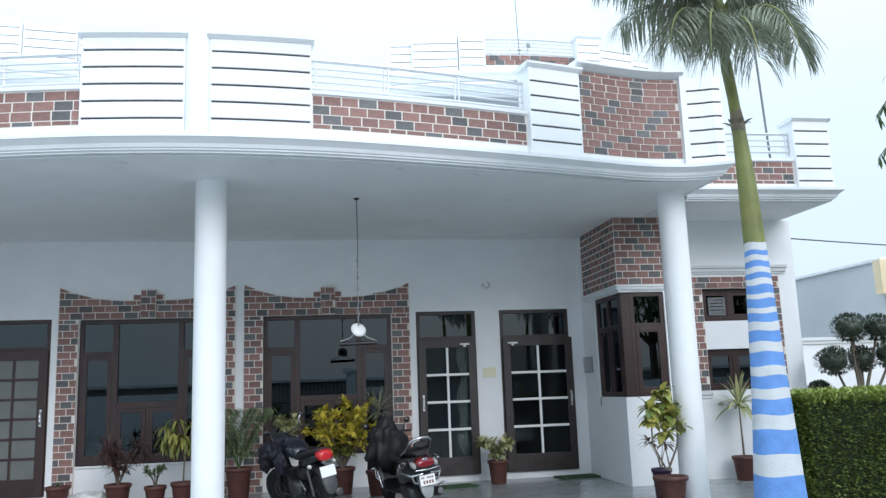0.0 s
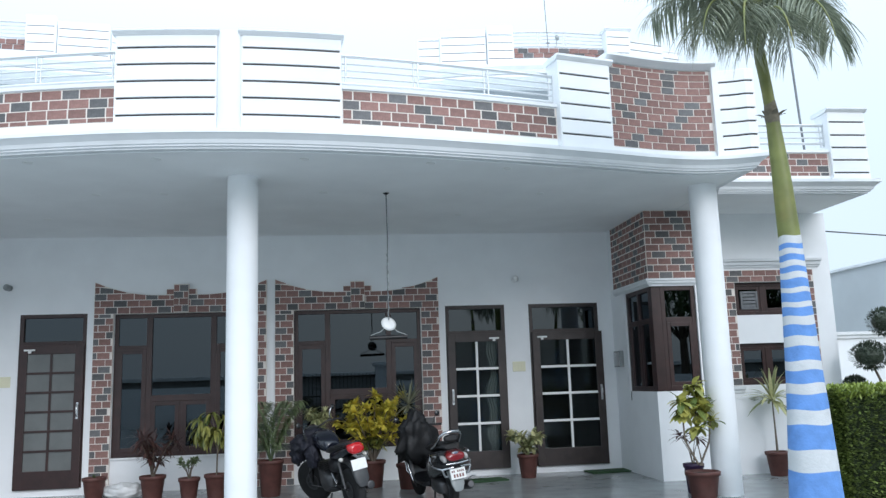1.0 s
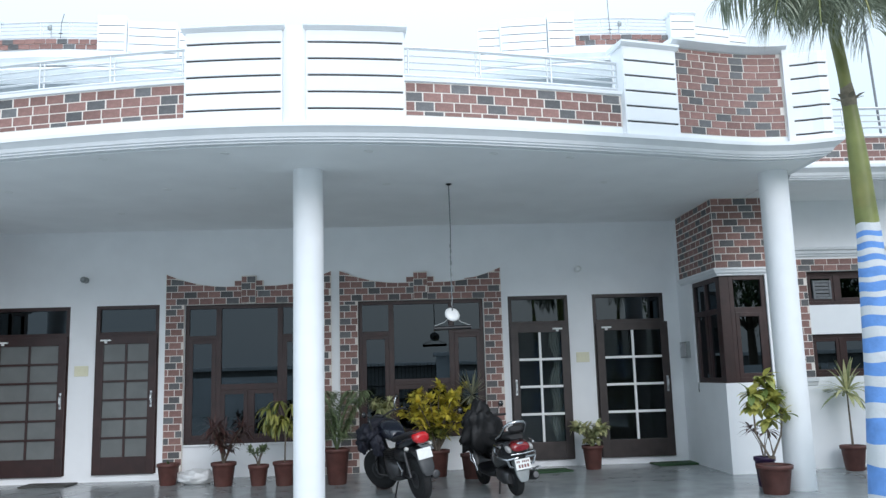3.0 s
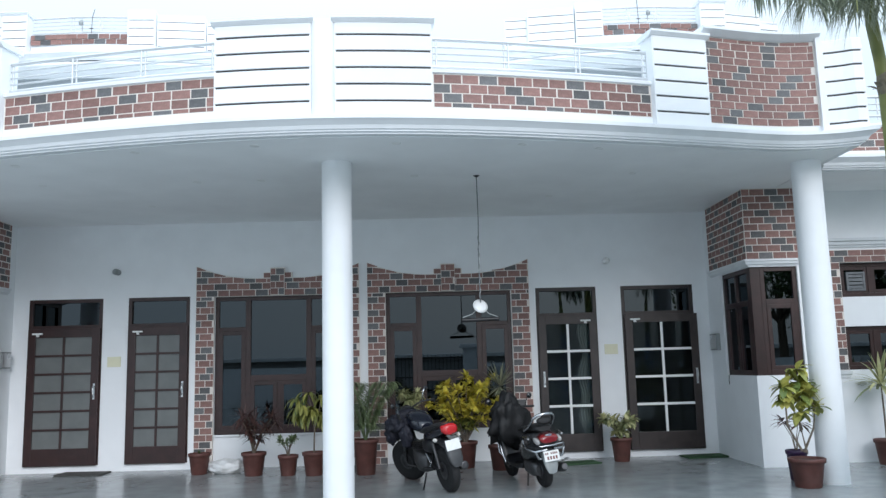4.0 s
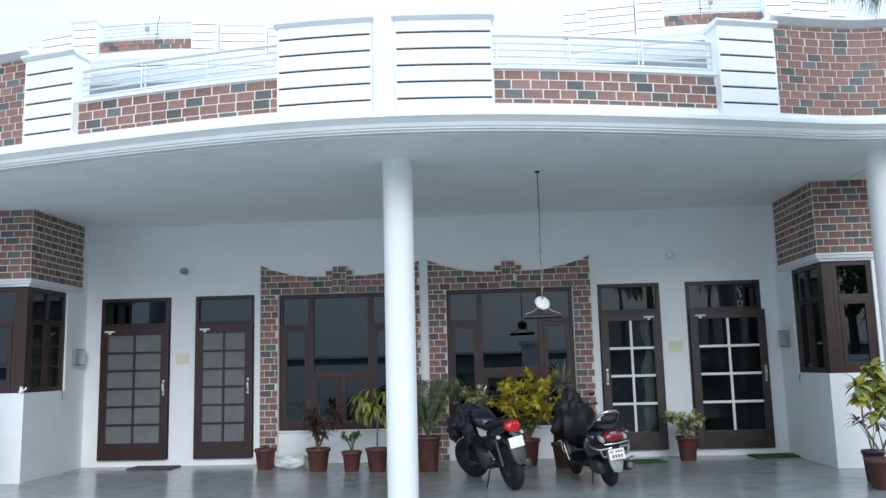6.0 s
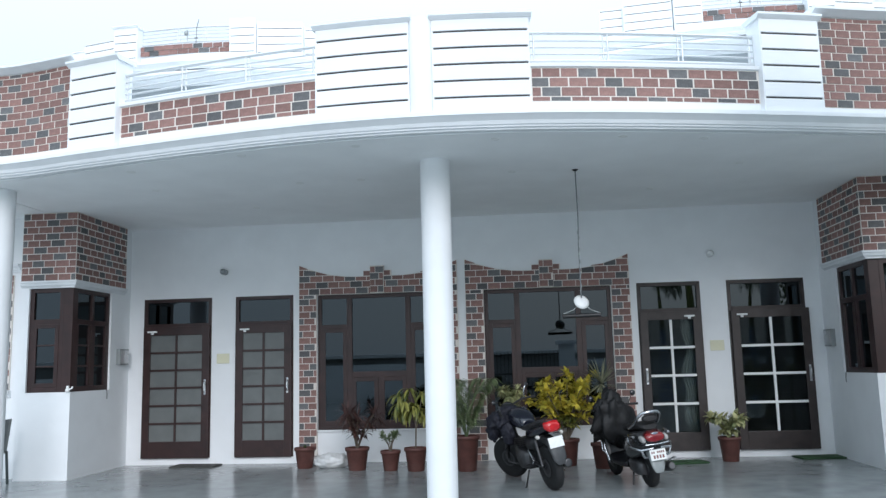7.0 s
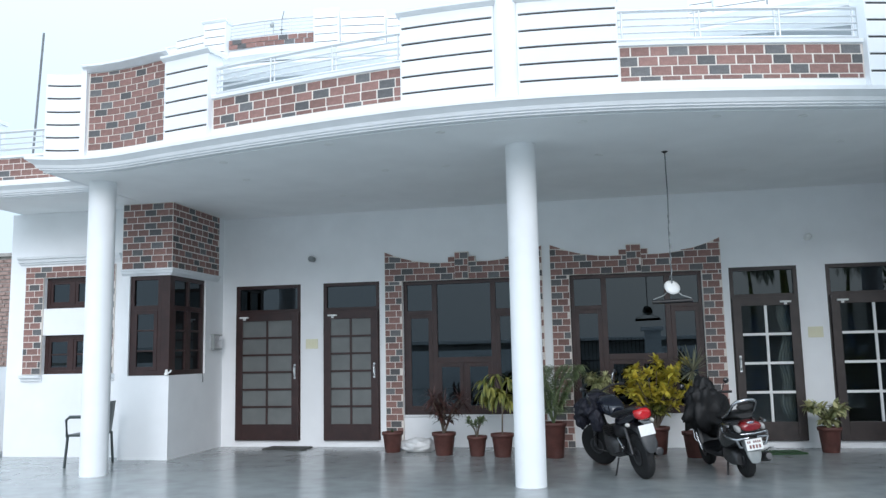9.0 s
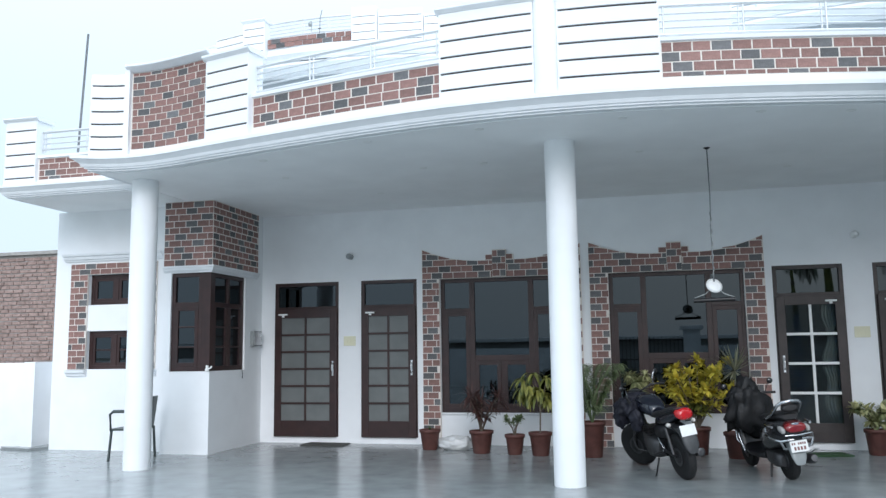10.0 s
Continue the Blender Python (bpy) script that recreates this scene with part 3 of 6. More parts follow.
    x0, x1 = sorted((s * (end - 0.13), s * (end + 0.005)))
    box(bm, x0, x1, -3.70, SIDE_Y + 0.15, SLAB_TOP, 4.90)
    structure("parapet_return", bm, WHITE, "plain white parapet wall turning back from the porch", "parapet")
    # side roof parapet
    line = flip([(5.75, SIDE_Y), (6.6, SIDE_Y), (7.46, SIDE_Y)], s)
    bm = bmesh.new()
    sweep(bm, line, [(-0.15, SLAB_TOP), (0.0, SLAB_TOP), (0.0, 4.21), (0.025, 4.215), (0.025, 4.25), (-0.15, 4.25)])
    low = structure("parapet_side_wall", bm, WHITE, "low white side parapet faced with brick tiles", "parapet")
    bm = bmesh.new()
    sweep(bm, line, [(-0.01, 3.897), (0.0012, 3.897), (0.0012, 4.205), (-0.01, 4.205)])
    part("mortar_bed", bm, MORTAR, low, "cream mortar between the tiles")
    lay_bricks(low, lambda u, s=s: ((5.76 + u) if s > 0 else -(7.44 - u), SIDE_Y, 0), 1.68, 3.90, 4.205, 30 + s, row=0.09, first=0.05, pitch=0.18, joint=0.0101, dark=0.22)
    railing("railing", flip([(5.75, SIDE_Y), (6.2, SIDE_Y), (6.7, SIDE_Y), (7.1, SIDE_Y), (7.46, SIDE_Y)], s), (4.36, 4.44, 4.52, 4.61), (0.5, 0.98) if s > 0 else (0.02, 0.5))
    plank_panel("parapet_corner_pier", flip([(7.47, SIDE_Y), (7.72, SIDE_Y), (7.97, SIDE_Y)], s), SLAB_TOP, (3.93, 4.10, 4.27, 4.44, 4.62), 4.80, proud=0.05, depth=0.22)
    bm = bmesh.new()
    x0, x1 = sorted((s * 7.84, s * 7.98))
    box(bm, x0, x1, SIDE_Y + 0.45, BACK_Y, SLAB_TOP, 4.30)
    structure("parapet_side_return", bm, WHITE, "plain white parapet wall along the side of the roof", "parapet")

# ---- upper storeys on the roof terrace ----
for s in (-1, 1):
    bm = bmesh.new()
    x0, x1 = sorted((s * 2.55, s * 7.6))
    box(bm, x0, x1, 2.1, BACK_Y, SLAB_TOP, 6.80)
    structure("wall_upper", bm, GREYWALL, "plain grey-white wall of the upper room behind the roof terrace", "wall")
    arc = [(2.50, 1.75), (2.9, 1.64), (3.4, 1.54), (3.73, 1.48), (4.2, 1.42), (4.7, 1.38), (5.2, 1.38), (5.95, 1.44), (6.4, 1.55), (7.2, 1.8), (7.7, 2.0)]
    bm = bmesh.new()
    prism(bm, flip(arc, s) + [(s * 7.7 if s > 0 else -2.5, BACK_Y), (s * 2.5 if s > 0 else -7.7, BACK_Y)], 6.80, 6.99, "z")
    structure("roof_upper", bm, CEIL, "white roof slab of the upper room with a bowed edge", "roof")
    bm = bmesh.new()
    sweep(bm, flip(arc, s), [(o, z + 3.17) for o, z in CORNICE])
    structure("trim_cornice_upper", bm, TRIM, "white stepped cornice of the upper roof", "cornice")
    UP = (7.12, 7.27, 7.42, 7.57)
    plank_panel("parapet_upper_panel", flip([(2.50, 1.76), (2.88, 1.72)], s), 6.99, UP, 7.66, cap=False, gap=0.016)
    plank_panel("parapet_upper_panel", flip([(2.90, 1.60), (3.70, 1.50)], s), 6.99, UP, 7.74, cap=False, gap=0.016)
    plank_panel("parapet_upper_panel", flip([(3.73, 1.42), (4.18, 1.40)], s), 6.99, UP, 7.80, cap=False, gap=0.016)
    line = flip([(4.2, 1.46), (4.7, 1.42), (5.2, 1.42), (5.93, 1.48)], s)
    bm = bmesh.new()
    sweep(bm, line, [(-0.12, 6.99), (0, 6.99), (0, 7.37), (-0.12, 7.37)])
    up = structure("parapet_upper_wall", bm, WHITE, "low white upper parapet faced with brick tiles", "parapet")
    def on_up(u, s=s):
        x = (4.22 + u) if s > 0 else -(5.92 - u)
        return x, 1.45 - 0.045 * math.sin(math.pi * (abs(x) - 4.2) / 1.73), 0
    lay_bricks(up, on_up, 1.70, 7.17, 7.36, 40 + s, row=0.095, pitch=0.19, joint=0.0086, dark=0.2)
    railing("railing", line, (7.42, 7.49, 7.56, 7.63, 7.70), (0.33, 0.66))
    plank_panel("parapet_upper_pier", flip([(5.95, 1.40), (6.38, 1.42)], s), 6.99, UP, 7.74, gap=0.016)
    plank_panel("parapet_upper_panel", flip([(6.42, 1.60), (7.15, 1.78)], s), 6.99, UP, 7.64, cap=False, gap=0.016)
    plank_panel("parapet_upper_panel", flip([(7.17, 1.95), (7.6, 2.05)], s), 6.99, UP, 7.58, cap=False, gap=0.016)

# ---- columns ----
COLUMN_R = 0.165
for x, y in ((0.0, -3.48), (-5.41, -3.05), (5.45, -3.05)):
    bm = bmesh.new()
    lathe(bm, [(COLUMN_R * 1.0, 0.0), (COLUMN_R, 1.2), (COLUMN_R, 2.4), (COLUMN_R, CEIL_Z - 0.001)], 40)
    col = structure("column", bm, WHITE, "smooth round white porch column", "column")
    col.matrix_basis = pose(x, y, 0)


# ---- windows of the porch ----
def pane(parent, x0, x1, z0, z1, y, name="pane", mat=None):
    bm = bmesh.new()
    box(bm, x0, x1, y, y + 0.005, z0, z1)
    p = part(name, bm, mat or GLASS, parent)
    p.visible_shadow = mat is FROST
    return p


def bar(parent, x0, x1, y0, y1, z0, z1, name="mullion", mat=None, bevel=0.005, label=""):
    bm = bmesh.new()
    box(bm, x0, x1, y0, y1, z0, z1, bevel)
    return part(name, bm, mat or WOOD, parent, label)


def sash(parent, x0, x1, z0, z1, y, w=0.05, mat=None, glass=True, name="sash"):
    """A framed light: four rails in one mesh and its pane."""
    bm = bmesh.new()
    for q in ((x0, x0 + w, z0, z1), (x1 - w, x1, z0, z1), (x0 + w, x1 - w, z0, z0 + w), (x0 + w, x1 - w, z1 - w, z1)):
        box(bm, q[0], q[1], y, y + 0.04, q[2], q[3], 0.004)
    f = part(name, bm, mat or WOOD, parent)
    if glass:
        pane(f, x0 + w - 0.004, x1 - w + 0.004, z0 + w - 0.004, z1 - w + 0.004, y + 0.018)
    return f


def surround_top(u):
    a = abs(u)
    if a < 0.105:
        return 2.94
    if a < 0.215:
        return 2.87
    return 2.785 + (0.205 * ((a - 0.32) / 0.905) ** 2 if a > 0.32 else 0.0)


for k, s in enumerate((-1, 1)):
    xc = s * 1.285
    win = thing("window_%d" % (k + 1), "large dark brown wooden window with tinted panes in a brick surround", "window", kind="structure")
    hw = 0.95
    xs = (xc - hw, xc - 0.455, xc + 0.455, xc + hw)
    y0, y1 = 0.03, 0.10
    bm = bmesh.new()
    z0, z1 = 0.48, 2.52
    for q in ((xs[0], xs[0] + 0.06, z0, z1), (xs[3] - 0.06, xs[3], z0, z1), (xs[0] + 0.06, xs[3] - 0.06, z0, z0 + 0.07), (xs[0] + 0.06, xs[3] - 0.06, z1 - 0.06, z1)):
        box(bm, q[0], q[1], y0, y1, q[2], q[3], 0.005)
    part("window_frame", bm, WOOD, win)
    for x in xs[1:3]:
        bar(win, x - 0.04, x + 0.04, y0 - 0.005, y1, z0 + 0.07, z1 - 0.06)
    for a, b in ((xs[0] + 0.06, xs[1] - 0.04), (xs[2] + 0.04, xs[3] - 0.06)):
        bar(win, a, b, y0, y1, 2.00, 2.06, "transom")
        pane(win, a, b, 2.06, z1 - 0.06, y0 + 0.03)
        sash(win, a, b, z0 + 0.07, 2.00, y0 - 0.008, 0.06)
    a, b = xs[1] + 0.04, xs[2] - 0.04
    bar(win, a, b, y0, y1, 1.25, 1.34, "transom")
    pane(win, a, b, 1.34, z1 - 0.06, y0 + 0.03)
    m = (a + b) / 2
    for p, q in ((a, m - 0.02), (m + 0.02, b)):
        sash(win, p, q, z0 + 0.07, 1.25, y0 - 0.008, 0.06)
    bar(win, m - 0.02, m + 0.02, y0, y1, z0 + 0.07, 1.25)
    bar(win, xs[0] - 0.0, xs[3] + 0.0, -0.03, 0.03, 0.455, 0.48, "window_sill", WHITE)
    # brick surround
    bm = bmesh.new()
    W = 1.225
    n = 64
    pts = sorted({-W + 2 * W * i / n for i in range(n + 1)} | {q * d for q in (-1, 1) for d in (0.1049, 0.1051, 0.2149, 0.2151)})
    loop = [(xc + u, surround_top(u)) for u in pts]
    loop = [(xc - W, 0.0)] + loop + [(xc + W, 0.0), (xc + hw + 0.0, 0.0), (xc + hw, 2.52), (xc - hw, 2.52), (xc - hw, 0.0)]
    prism(bm, loop, -0.045, 0.0, "y")
    sur = structure("window_surround", bm, MORTAR, "brick tile window surround with a swept top and stepped crest", "surround")
    lay_bricks(sur, lambda u, xc=xc: (xc - W + u, -0.045, 0), 0.275, 0.0, 2.52, 50 + s, pitch=0.172, row=0.0985, joint=0.0108, dark=0.3)
    lay_bricks(sur, lambda u, xc=xc: (xc + hw + u, -0.045, 0), 0.275, 0.0, 2.52, 60 + s, pitch=0.172, row=0.0985, joint=0.0108, dark=0.3)
    lay_bricks(sur, lambda u, xc=xc: (xc - W + u, -0.045, 0), 2 * W, 2.52, lambda u: surround_top(max(0.22, abs(u - W))), 70 + s, pitch=0.182, row=0.0985, joint=0.0108, dark=0.34)
    lay_bricks(sur, lambda u, xc=xc: (xc - 0.215 + u, -0.045, 0), 0.43, 2.79, 2.87, 75 + s, pitch=0.145, row=0.08, joint=0.0086, dark=0.5)
    bm = bmesh.new()
    box(bm, xc - 0.105, xc + 0.105, -0.085, -0.03, 2.525, 2.94, 0.003)
    key = part("keystone", bm, MORTAR, sur)
    lay_bricks(key, lambda u, xc=xc: (xc - 0.105 + u, -0.085, 0), 0.21, 2.53, 2.94, 78 + s, pitch=0.14, row=0.1, joint=0.0101, dark=0.4)


# ---- doors ----
def leaf(parent, x0, x1, z0, z1, y, cols, rows, wood, stile, top, bottom, barw, bar_mat, fill, handle_x, lab):
    """A glazed door leaf: stiles and rails, panes, glazing bars and a pull handle."""
    bm = bmesh.new()
    for q in ((x0, x0 + stile, z0, z1), (x1 - stile, x1, z0, z1), (x0 + stile, x1 - stile, z0, z0 + bottom), (x0 + stile, x1 - stile, z1 - top, z1)):
        box(bm, q[0], q[1], y, y + 0.045, q[2], q[3], 0.004)
    lf = part("door_leaf", bm, wood, parent, lab)
    a, b, c, d = x0 + stile, x1 - stile, z0 + bottom, z1 - top
    for i in range(cols):
        for j in range(rows):
            px0, px1 = a + (b - a) * i / cols, a + (b - a) * (i + 1) / cols
            pz0, pz1 = c + (d - c) * j / rows, c + (d - c) * (j + 1) / rows
            pane(lf, px0, px1, pz0, pz1, y + 0.022, "pane", fill)
    for i in range(1, cols):
        x = a + (b - a) * i / cols
        bar(lf, x - barw / 2, x + barw / 2, y + 0.004, y + 0.034, c, d, "glazing_bar", bar_mat, 0.003)
    for j in range(1, rows):
        z = c + (d - c) * j / rows
        bar(lf, a, b, y + 0.002, y + 0.032, z - barw / 2, z + barw / 2, "glazing_bar", bar_mat, 0.003)
    bm = bmesh.new()
    tube(bm, [(handle_x, y, 1.08), (handle_x, y - 0.04, 1.095), (handle_x, y - 0.045, 1.165), (handle_x, y - 0.04, 1.235), (handle_x, y, 1.25)], 0.009, 8)
    box(bm, handle_x - 0.015, handle_x + 0.015, y - 0.004, y, 1.05, 1.28)
    part("door_handle", bm, STEEL, lf, "steel pull handle")
    return lf


n = 0
for s in (-1, 1):
    for a, b in DOORS:
        n += 1
        x0, x1 = sorted((s * a, s * b))
        wood = WOOD if s < 0 else WOOD2
        d = thing("door_%d" % n, "closed dark red-brown wooden door with frosted panes and a glass transom" if s < 0 else "closed dark walnut door with clear panes, pale glazing bars and a glass transom", "door", kind="structure")
        bm = bmesh.new()
        fw = 0.055
        for q in ((x0, x0 + fw, 0.10, 2.54), (x1 - fw, x1, 0.10, 2.54), (x0 + fw, x1 - fw, 2.54 - fw, 2.54), (x0 + fw, x1 - fw, 2.10, 2.15)):
            box(bm, q[0], q[1], 0.0, 0.10, q[2], q[3], 0.004)
        part("door_frame", bm, wood, d)
        pane(d, x0 + fw, x1 - fw, 2.15, 2.54 - fw, 0.04, "transom_pane")
        near = abs(a) < 3
        lx0, lx1 = x0 + 0.02, x1 - 0.02
        if s > 0 and not near:
            lx0, lx1 = x0 + 0.03, x1 + 0.03
        if s < 0:
            leaf(d, lx0, lx1, 0.10, 2.10, -0.048, 2, 6, wood, 0.115, 0.13, 0.25, 0.032, wood, FROST, lx1 - 0.06, "")
        else:
            leaf(d, lx0, lx1, 0.10, 2.10, -0.048, 2, 4, wood, 0.115, 0.12, 0.26, 0.036, LAMPW, DOORGLASS, (lx0 + 0.06) if near else (lx1 - 0.055), "")
        # slim door closer at the head
        cx = (lx0 + 0.15) if s < 0 or not near else (lx1 - 0.17)
        bm = bmesh.new()
        box(bm, cx - 0.075, cx + 0.075, -0.085, -0.05, 2.015, 2.04, 0.006)
        box(bm, cx - 0.02, cx + 0.02, -0.07, -0.048, 1.985, 2.02, 0.004)
        part("latch", bm, LAMPW, d, "white metal top latch")
# curtain drawn to one side of the glazed door and tied in waves
bm = bmesh.new()
rows = []
for j in range(25):
    z = 0.14 + 2.0 * j / 24
    left = 3.235 + 0.035 * math.sin(j * 0.85) + 0.02 * math.sin(j * 0.37 + 1)
    rows.append([bm.verts.new((left + (3.50 - left) * i / 36, 0.065 + 0.022 * math.sin(i * 1.25 + 0.1 * j), z)) for i in range(37)])
for a, b in zip(rows, rows[1:]):
    for i in range(36):
        bm.faces.new((a[i], a[i + 1], b[i + 1], b[i])).smooth = True
cur = tagged(obj("curtain", bm, CURTAIN), "pale gathered curtain hanging behind the glazed door", "curtain")
thick = cur.modifiers.new("cloth", "SOLIDIFY")
thick.thickness = 0.004

# ---- corner windows of the projecting rooms ----
for k, s in enumerate((-1, 1)):
    win = thing("window_%d" % (k + 3), "dark brown wooden corner window with small panes", "window", kind="structure")
    xf = s * (PORCH_W + 0.03)
    z0, z1 = 1.17, 2.60

    def side(y0, y1, za, zb, name="mullion", t=0.06, d=0.0):
        bm = bmesh.new()
        x0, x1 = sorted((xf + s * d, xf + s * (d + t)))
        box(bm, x0, x1, y0, y1, za, zb, 0.004)
        return part(name, bm, WOOD, win)

    def side_pane(y0, y1, za, zb):
        bm = bmesh.new()
        x0, x1 = sorted((xf + s * 0.03, xf + s * 0.035))
        box(bm, x0, x1, y0, y1, za, zb)
        part("pane", bm, GLASS, win).visible_shadow = False
    ya, yb = BAY_Y + 0.03, -0.58
    side(ya - 0.0, ya + 0.13, z0, z1, "corner_post", 0.13)
    side(yb - 0.06, yb, z0, z1, "jamb")
    side(ya + 0.13, yb - 0.06, z0, z0 + 0.07, "rail")
    side(ya + 0.13, yb - 0.06, z1 - 0.06, z1, "rail")
    side(ya + 0.13, yb - 0.06, 2.10, 2.17, "transom")
    ym = (ya + 0.13 + yb - 0.06) / 2
    side(ym - 0.03, ym + 0.03, z0 + 0.07, z1 - 0.06)
    for p, q in ((ya + 0.13, ym - 0.03), (ym + 0.03, yb - 0.06)):
        side_pane(p, q, z0 + 0.07, z1 - 0.06)
        side(p, p + 0.05, z0 + 0.07, 2.10, "sash_stile", 0.04, 0.005)
        side(q - 0.05, q, z0 + 0.07, 2.10, "sash_stile", 0.04, 0.005)
        if s < 0:
            for z in (1.52, 1.81):
                side(p + 0.05, q - 0.05, z - 0.012, z + 0.012, "glazing_bar", 0.03, 0.01)
    x0, x1 = sorted((s * (PORCH_W + 0.16), s * 5.90))
    yf = BAY_Y + 0.03
    bm = bmesh.new()
    for q in ((x0, x0 + 0.06, z0, z1), (x1 - 0.06, x1, z0, z1), (x0 + 0.06, x1 - 0.06, z0, z0 + 0.07), (x0 + 0.06, x1 - 0.06, z1 - 0.06, z1), (x0 + 0.06, x1 - 0.06, 2.10, 2.17)):
        box(bm, q[0], q[1], yf, yf + 0.06, q[2], q[3], 0.004)
    part("window_frame", bm, WOOD, win)
    pane(win, x0 + 0.06, x1 - 0.06, 2.17, z1 - 0.06, yf + 0.03)
    sh = sash(win, x0 + 0.06, x1 - 0.06, z0 + 0.07, 2.10, yf - 0.006, 0.055)
    if s < 0:
        for z in (1.52, 1.81):
            bar(sh, x0 + 0.115, x1 - 0.115, yf, yf + 0.03, z - 0.012, z + 0.012, "glazing_bar")
    # brick block over the window
    bm = bmesh.new()
    x0, x1 = sorted((s * (PORCH_W - 0.02), s * BAY_OUT))
    box(bm, x0, x1, BAY_Y - 0.02, BAY_Y, 2.70, CEIL_Z - 0.002)
    x2, x3 = sorted((s * (PORCH_W - 0.02), s * PORCH_W))
    box(bm, x2, x3, BAY_Y, -0.2, 2.70, CEIL_Z - 0.002)
    blk = structure("brick_block", bm, MORTAR, "brick-tiled block above the corner window under the porch ceiling", "brickwork")
    lay_bricks(blk, lambda u, x0=x0: (x0 + u, BAY_Y - 0.02, 0), x1 - x0, 2.70, CEIL_Z, 80 + s, row=0.0955, pitch=0.185, joint=0.0115, dark=0.28)
    if s > 0:
        lay_bricks(blk, lambda u: (PORCH_W - 0.02, -0.2 - u, -90), -0.2 - BAY_Y + 0.02, 2.70, CEIL_Z, 90, row=0.0955, pitch=0.185, joint=0.017, dark=0.28)
    else:
        lay_bricks(blk, lambda u: (-PORCH_W + 0.02, BAY_Y - 0.02 + u, 90), -0.2 - BAY_Y + 0.02, 2.70, CEIL_Z, 91, row=0.0955, pitch=0.185, joint=0.017, dark=0.28)
    bm = bmesh.new()
    line = [(PORCH_W - 0.0, -0.2), (PORCH_W - 0.0, BAY_Y), (BAY_OUT, BAY_Y)]
    line = [(-x, y) for x, y in line[::-1]] if s < 0 else line
    sweep(bm, line, [(-0.03, 2.605), (0.0, 2.605), (0.02, 2.63), (0.035, 2.635), (0.045, 2.67), (0.06, 2.675), (0.06, 2.70), (-0.03, 2.70)])
    structure("trim_bay_moulding", bm, TRIM, "white stepped moulding under the brick block", "moulding")

# ---- stacked kitchen windows with brick surround ----
for k, s in enumerate((-1, 1)):
    x0, x1 = sorted((s * 6.60, s * 7.50))
    for j, (z0, z1) in enumerate(((1.21, 1.79), (2.19, 2.66))):
        win = thing("window_%d" % (5 + 2 * k + j), "small dark brown wooden two-light window in a brick surround", "window", kind="structure")
        y0 = KIT_Y + 0.06
        bm = bmesh.new()
        for q in ((x0, x0 + 0.055, z0, z1), (x1 - 0.055, x1, z0, z1), (x0 + 0.055, x1 - 0.055, z0, z0 + 0.055), (x0 + 0.055, x1 - 0.055, z1 - 0.055, z1)):
            box(bm, q[0], q[1], y0, y0 + 0.06, q[2], q[3], 0.004)
        part("window_frame", bm, WOOD, win)
        m = (x0 + x1) / 2
        bar(win, m - 0.03, m + 0.03, y0, y0 + 0.06, z0 + 0.055, z1 - 0.055)
        for p, q in ((x0 + 0.055, m - 0.03), (m + 0.03, x1 - 0.055)):
            sh = sash(win, p, q, z0 + 0.055, z1 - 0.055, y0 + 0.008, 0.045)
            if s < 0 and j == 0:
                bar(sh, p + 0.045, q - 0.045, y0 + 0.015, y0 + 0.04, (z0 + z1) / 2 - 0.012, (z0 + z1) / 2 + 0.012, "glazing_bar")
        if s > 0 and j == 1:
            fan = thing("exhaust_fan", "square grey exhaust fan set in the small window", "fan", m=pose(x0 + 0.25, y0 + 0.02, (z0 + z1) / 2 - 0.02))
            bm = bmesh.new()
            for q in ((-0.13, -0.10, -0.13, 0.13), (0.10, 0.13, -0.13, 0.13), (-0.10, 0.10, -0.13, -0.10), (-0.10, 0.10, 0.10, 0.13)):
                box(bm, q[0], q[1], -0.03, 0.03, q[2], q[3], 0.003)
            part("housing", bm, RUST, fan)
            for z in (-0.075, -0.025, 0.025, 0.075):
                bm = bmesh.new()
                box(bm, -0.10, 0.10, -0.02, 0.015, z - 0.02, z + 0.018)
                part("louvre", bm, RUST, fan)
    bm = bmesh.new()
    a0, a1 = sorted((s * 6.30, s * 7.81))
    b0, b1 = x0, x1
    for q in ((a0, b0, 1.21, 2.83), (b1, a1, 1.21, 2.83), (b0, b1, 2.66, 2.83)):
        box(bm, q[0], q[1], KIT_Y - 0.03, KIT_Y, q[2], q[3])
    sur = structure("kitchen_surround", bm, MORTAR, "brick tile surround of the stacked small windows", "surround")
    lay_bricks(sur, lambda u: (a0 + u, KIT_Y - 0.03, 0), b0 - a0, 1.21, 2.66, 100 + s, pitch=0.18, row=0.0967, joint=0.0108, dark=0.28)
    lay_bricks(sur, lambda u: (b1 + u, KIT_Y - 0.03, 0), a1 - b1, 1.21, 2.66, 110 + s, pitch=0.18, row=0.0967, joint=0.0108, dark=0.28)
    lay_bricks(sur, lambda u: (a0 + u, KIT_Y - 0.03, 0), a1 - a0, 2.66, 2.83, 120 + s, pitch=0.185, row=0.085, joint=0.0086, dark=0.25)
    bm = bmesh.new()
    e0, e1 = sorted((s * 6.20, s * 7.93))
    sweep(bm, [(e0, KIT_Y), (e1, KIT_Y)], [(0, 2.87), (0.03, 2.87), (0.035, 2.895), (0.06, 2.90), (0.07, 2.94), (0.10, 2.95), (0.11, 2.985), (0, 2.99)])
    structure("trim_window_hood", bm, TRIM, "white stepped hood moulding over the small windows", "moulding")
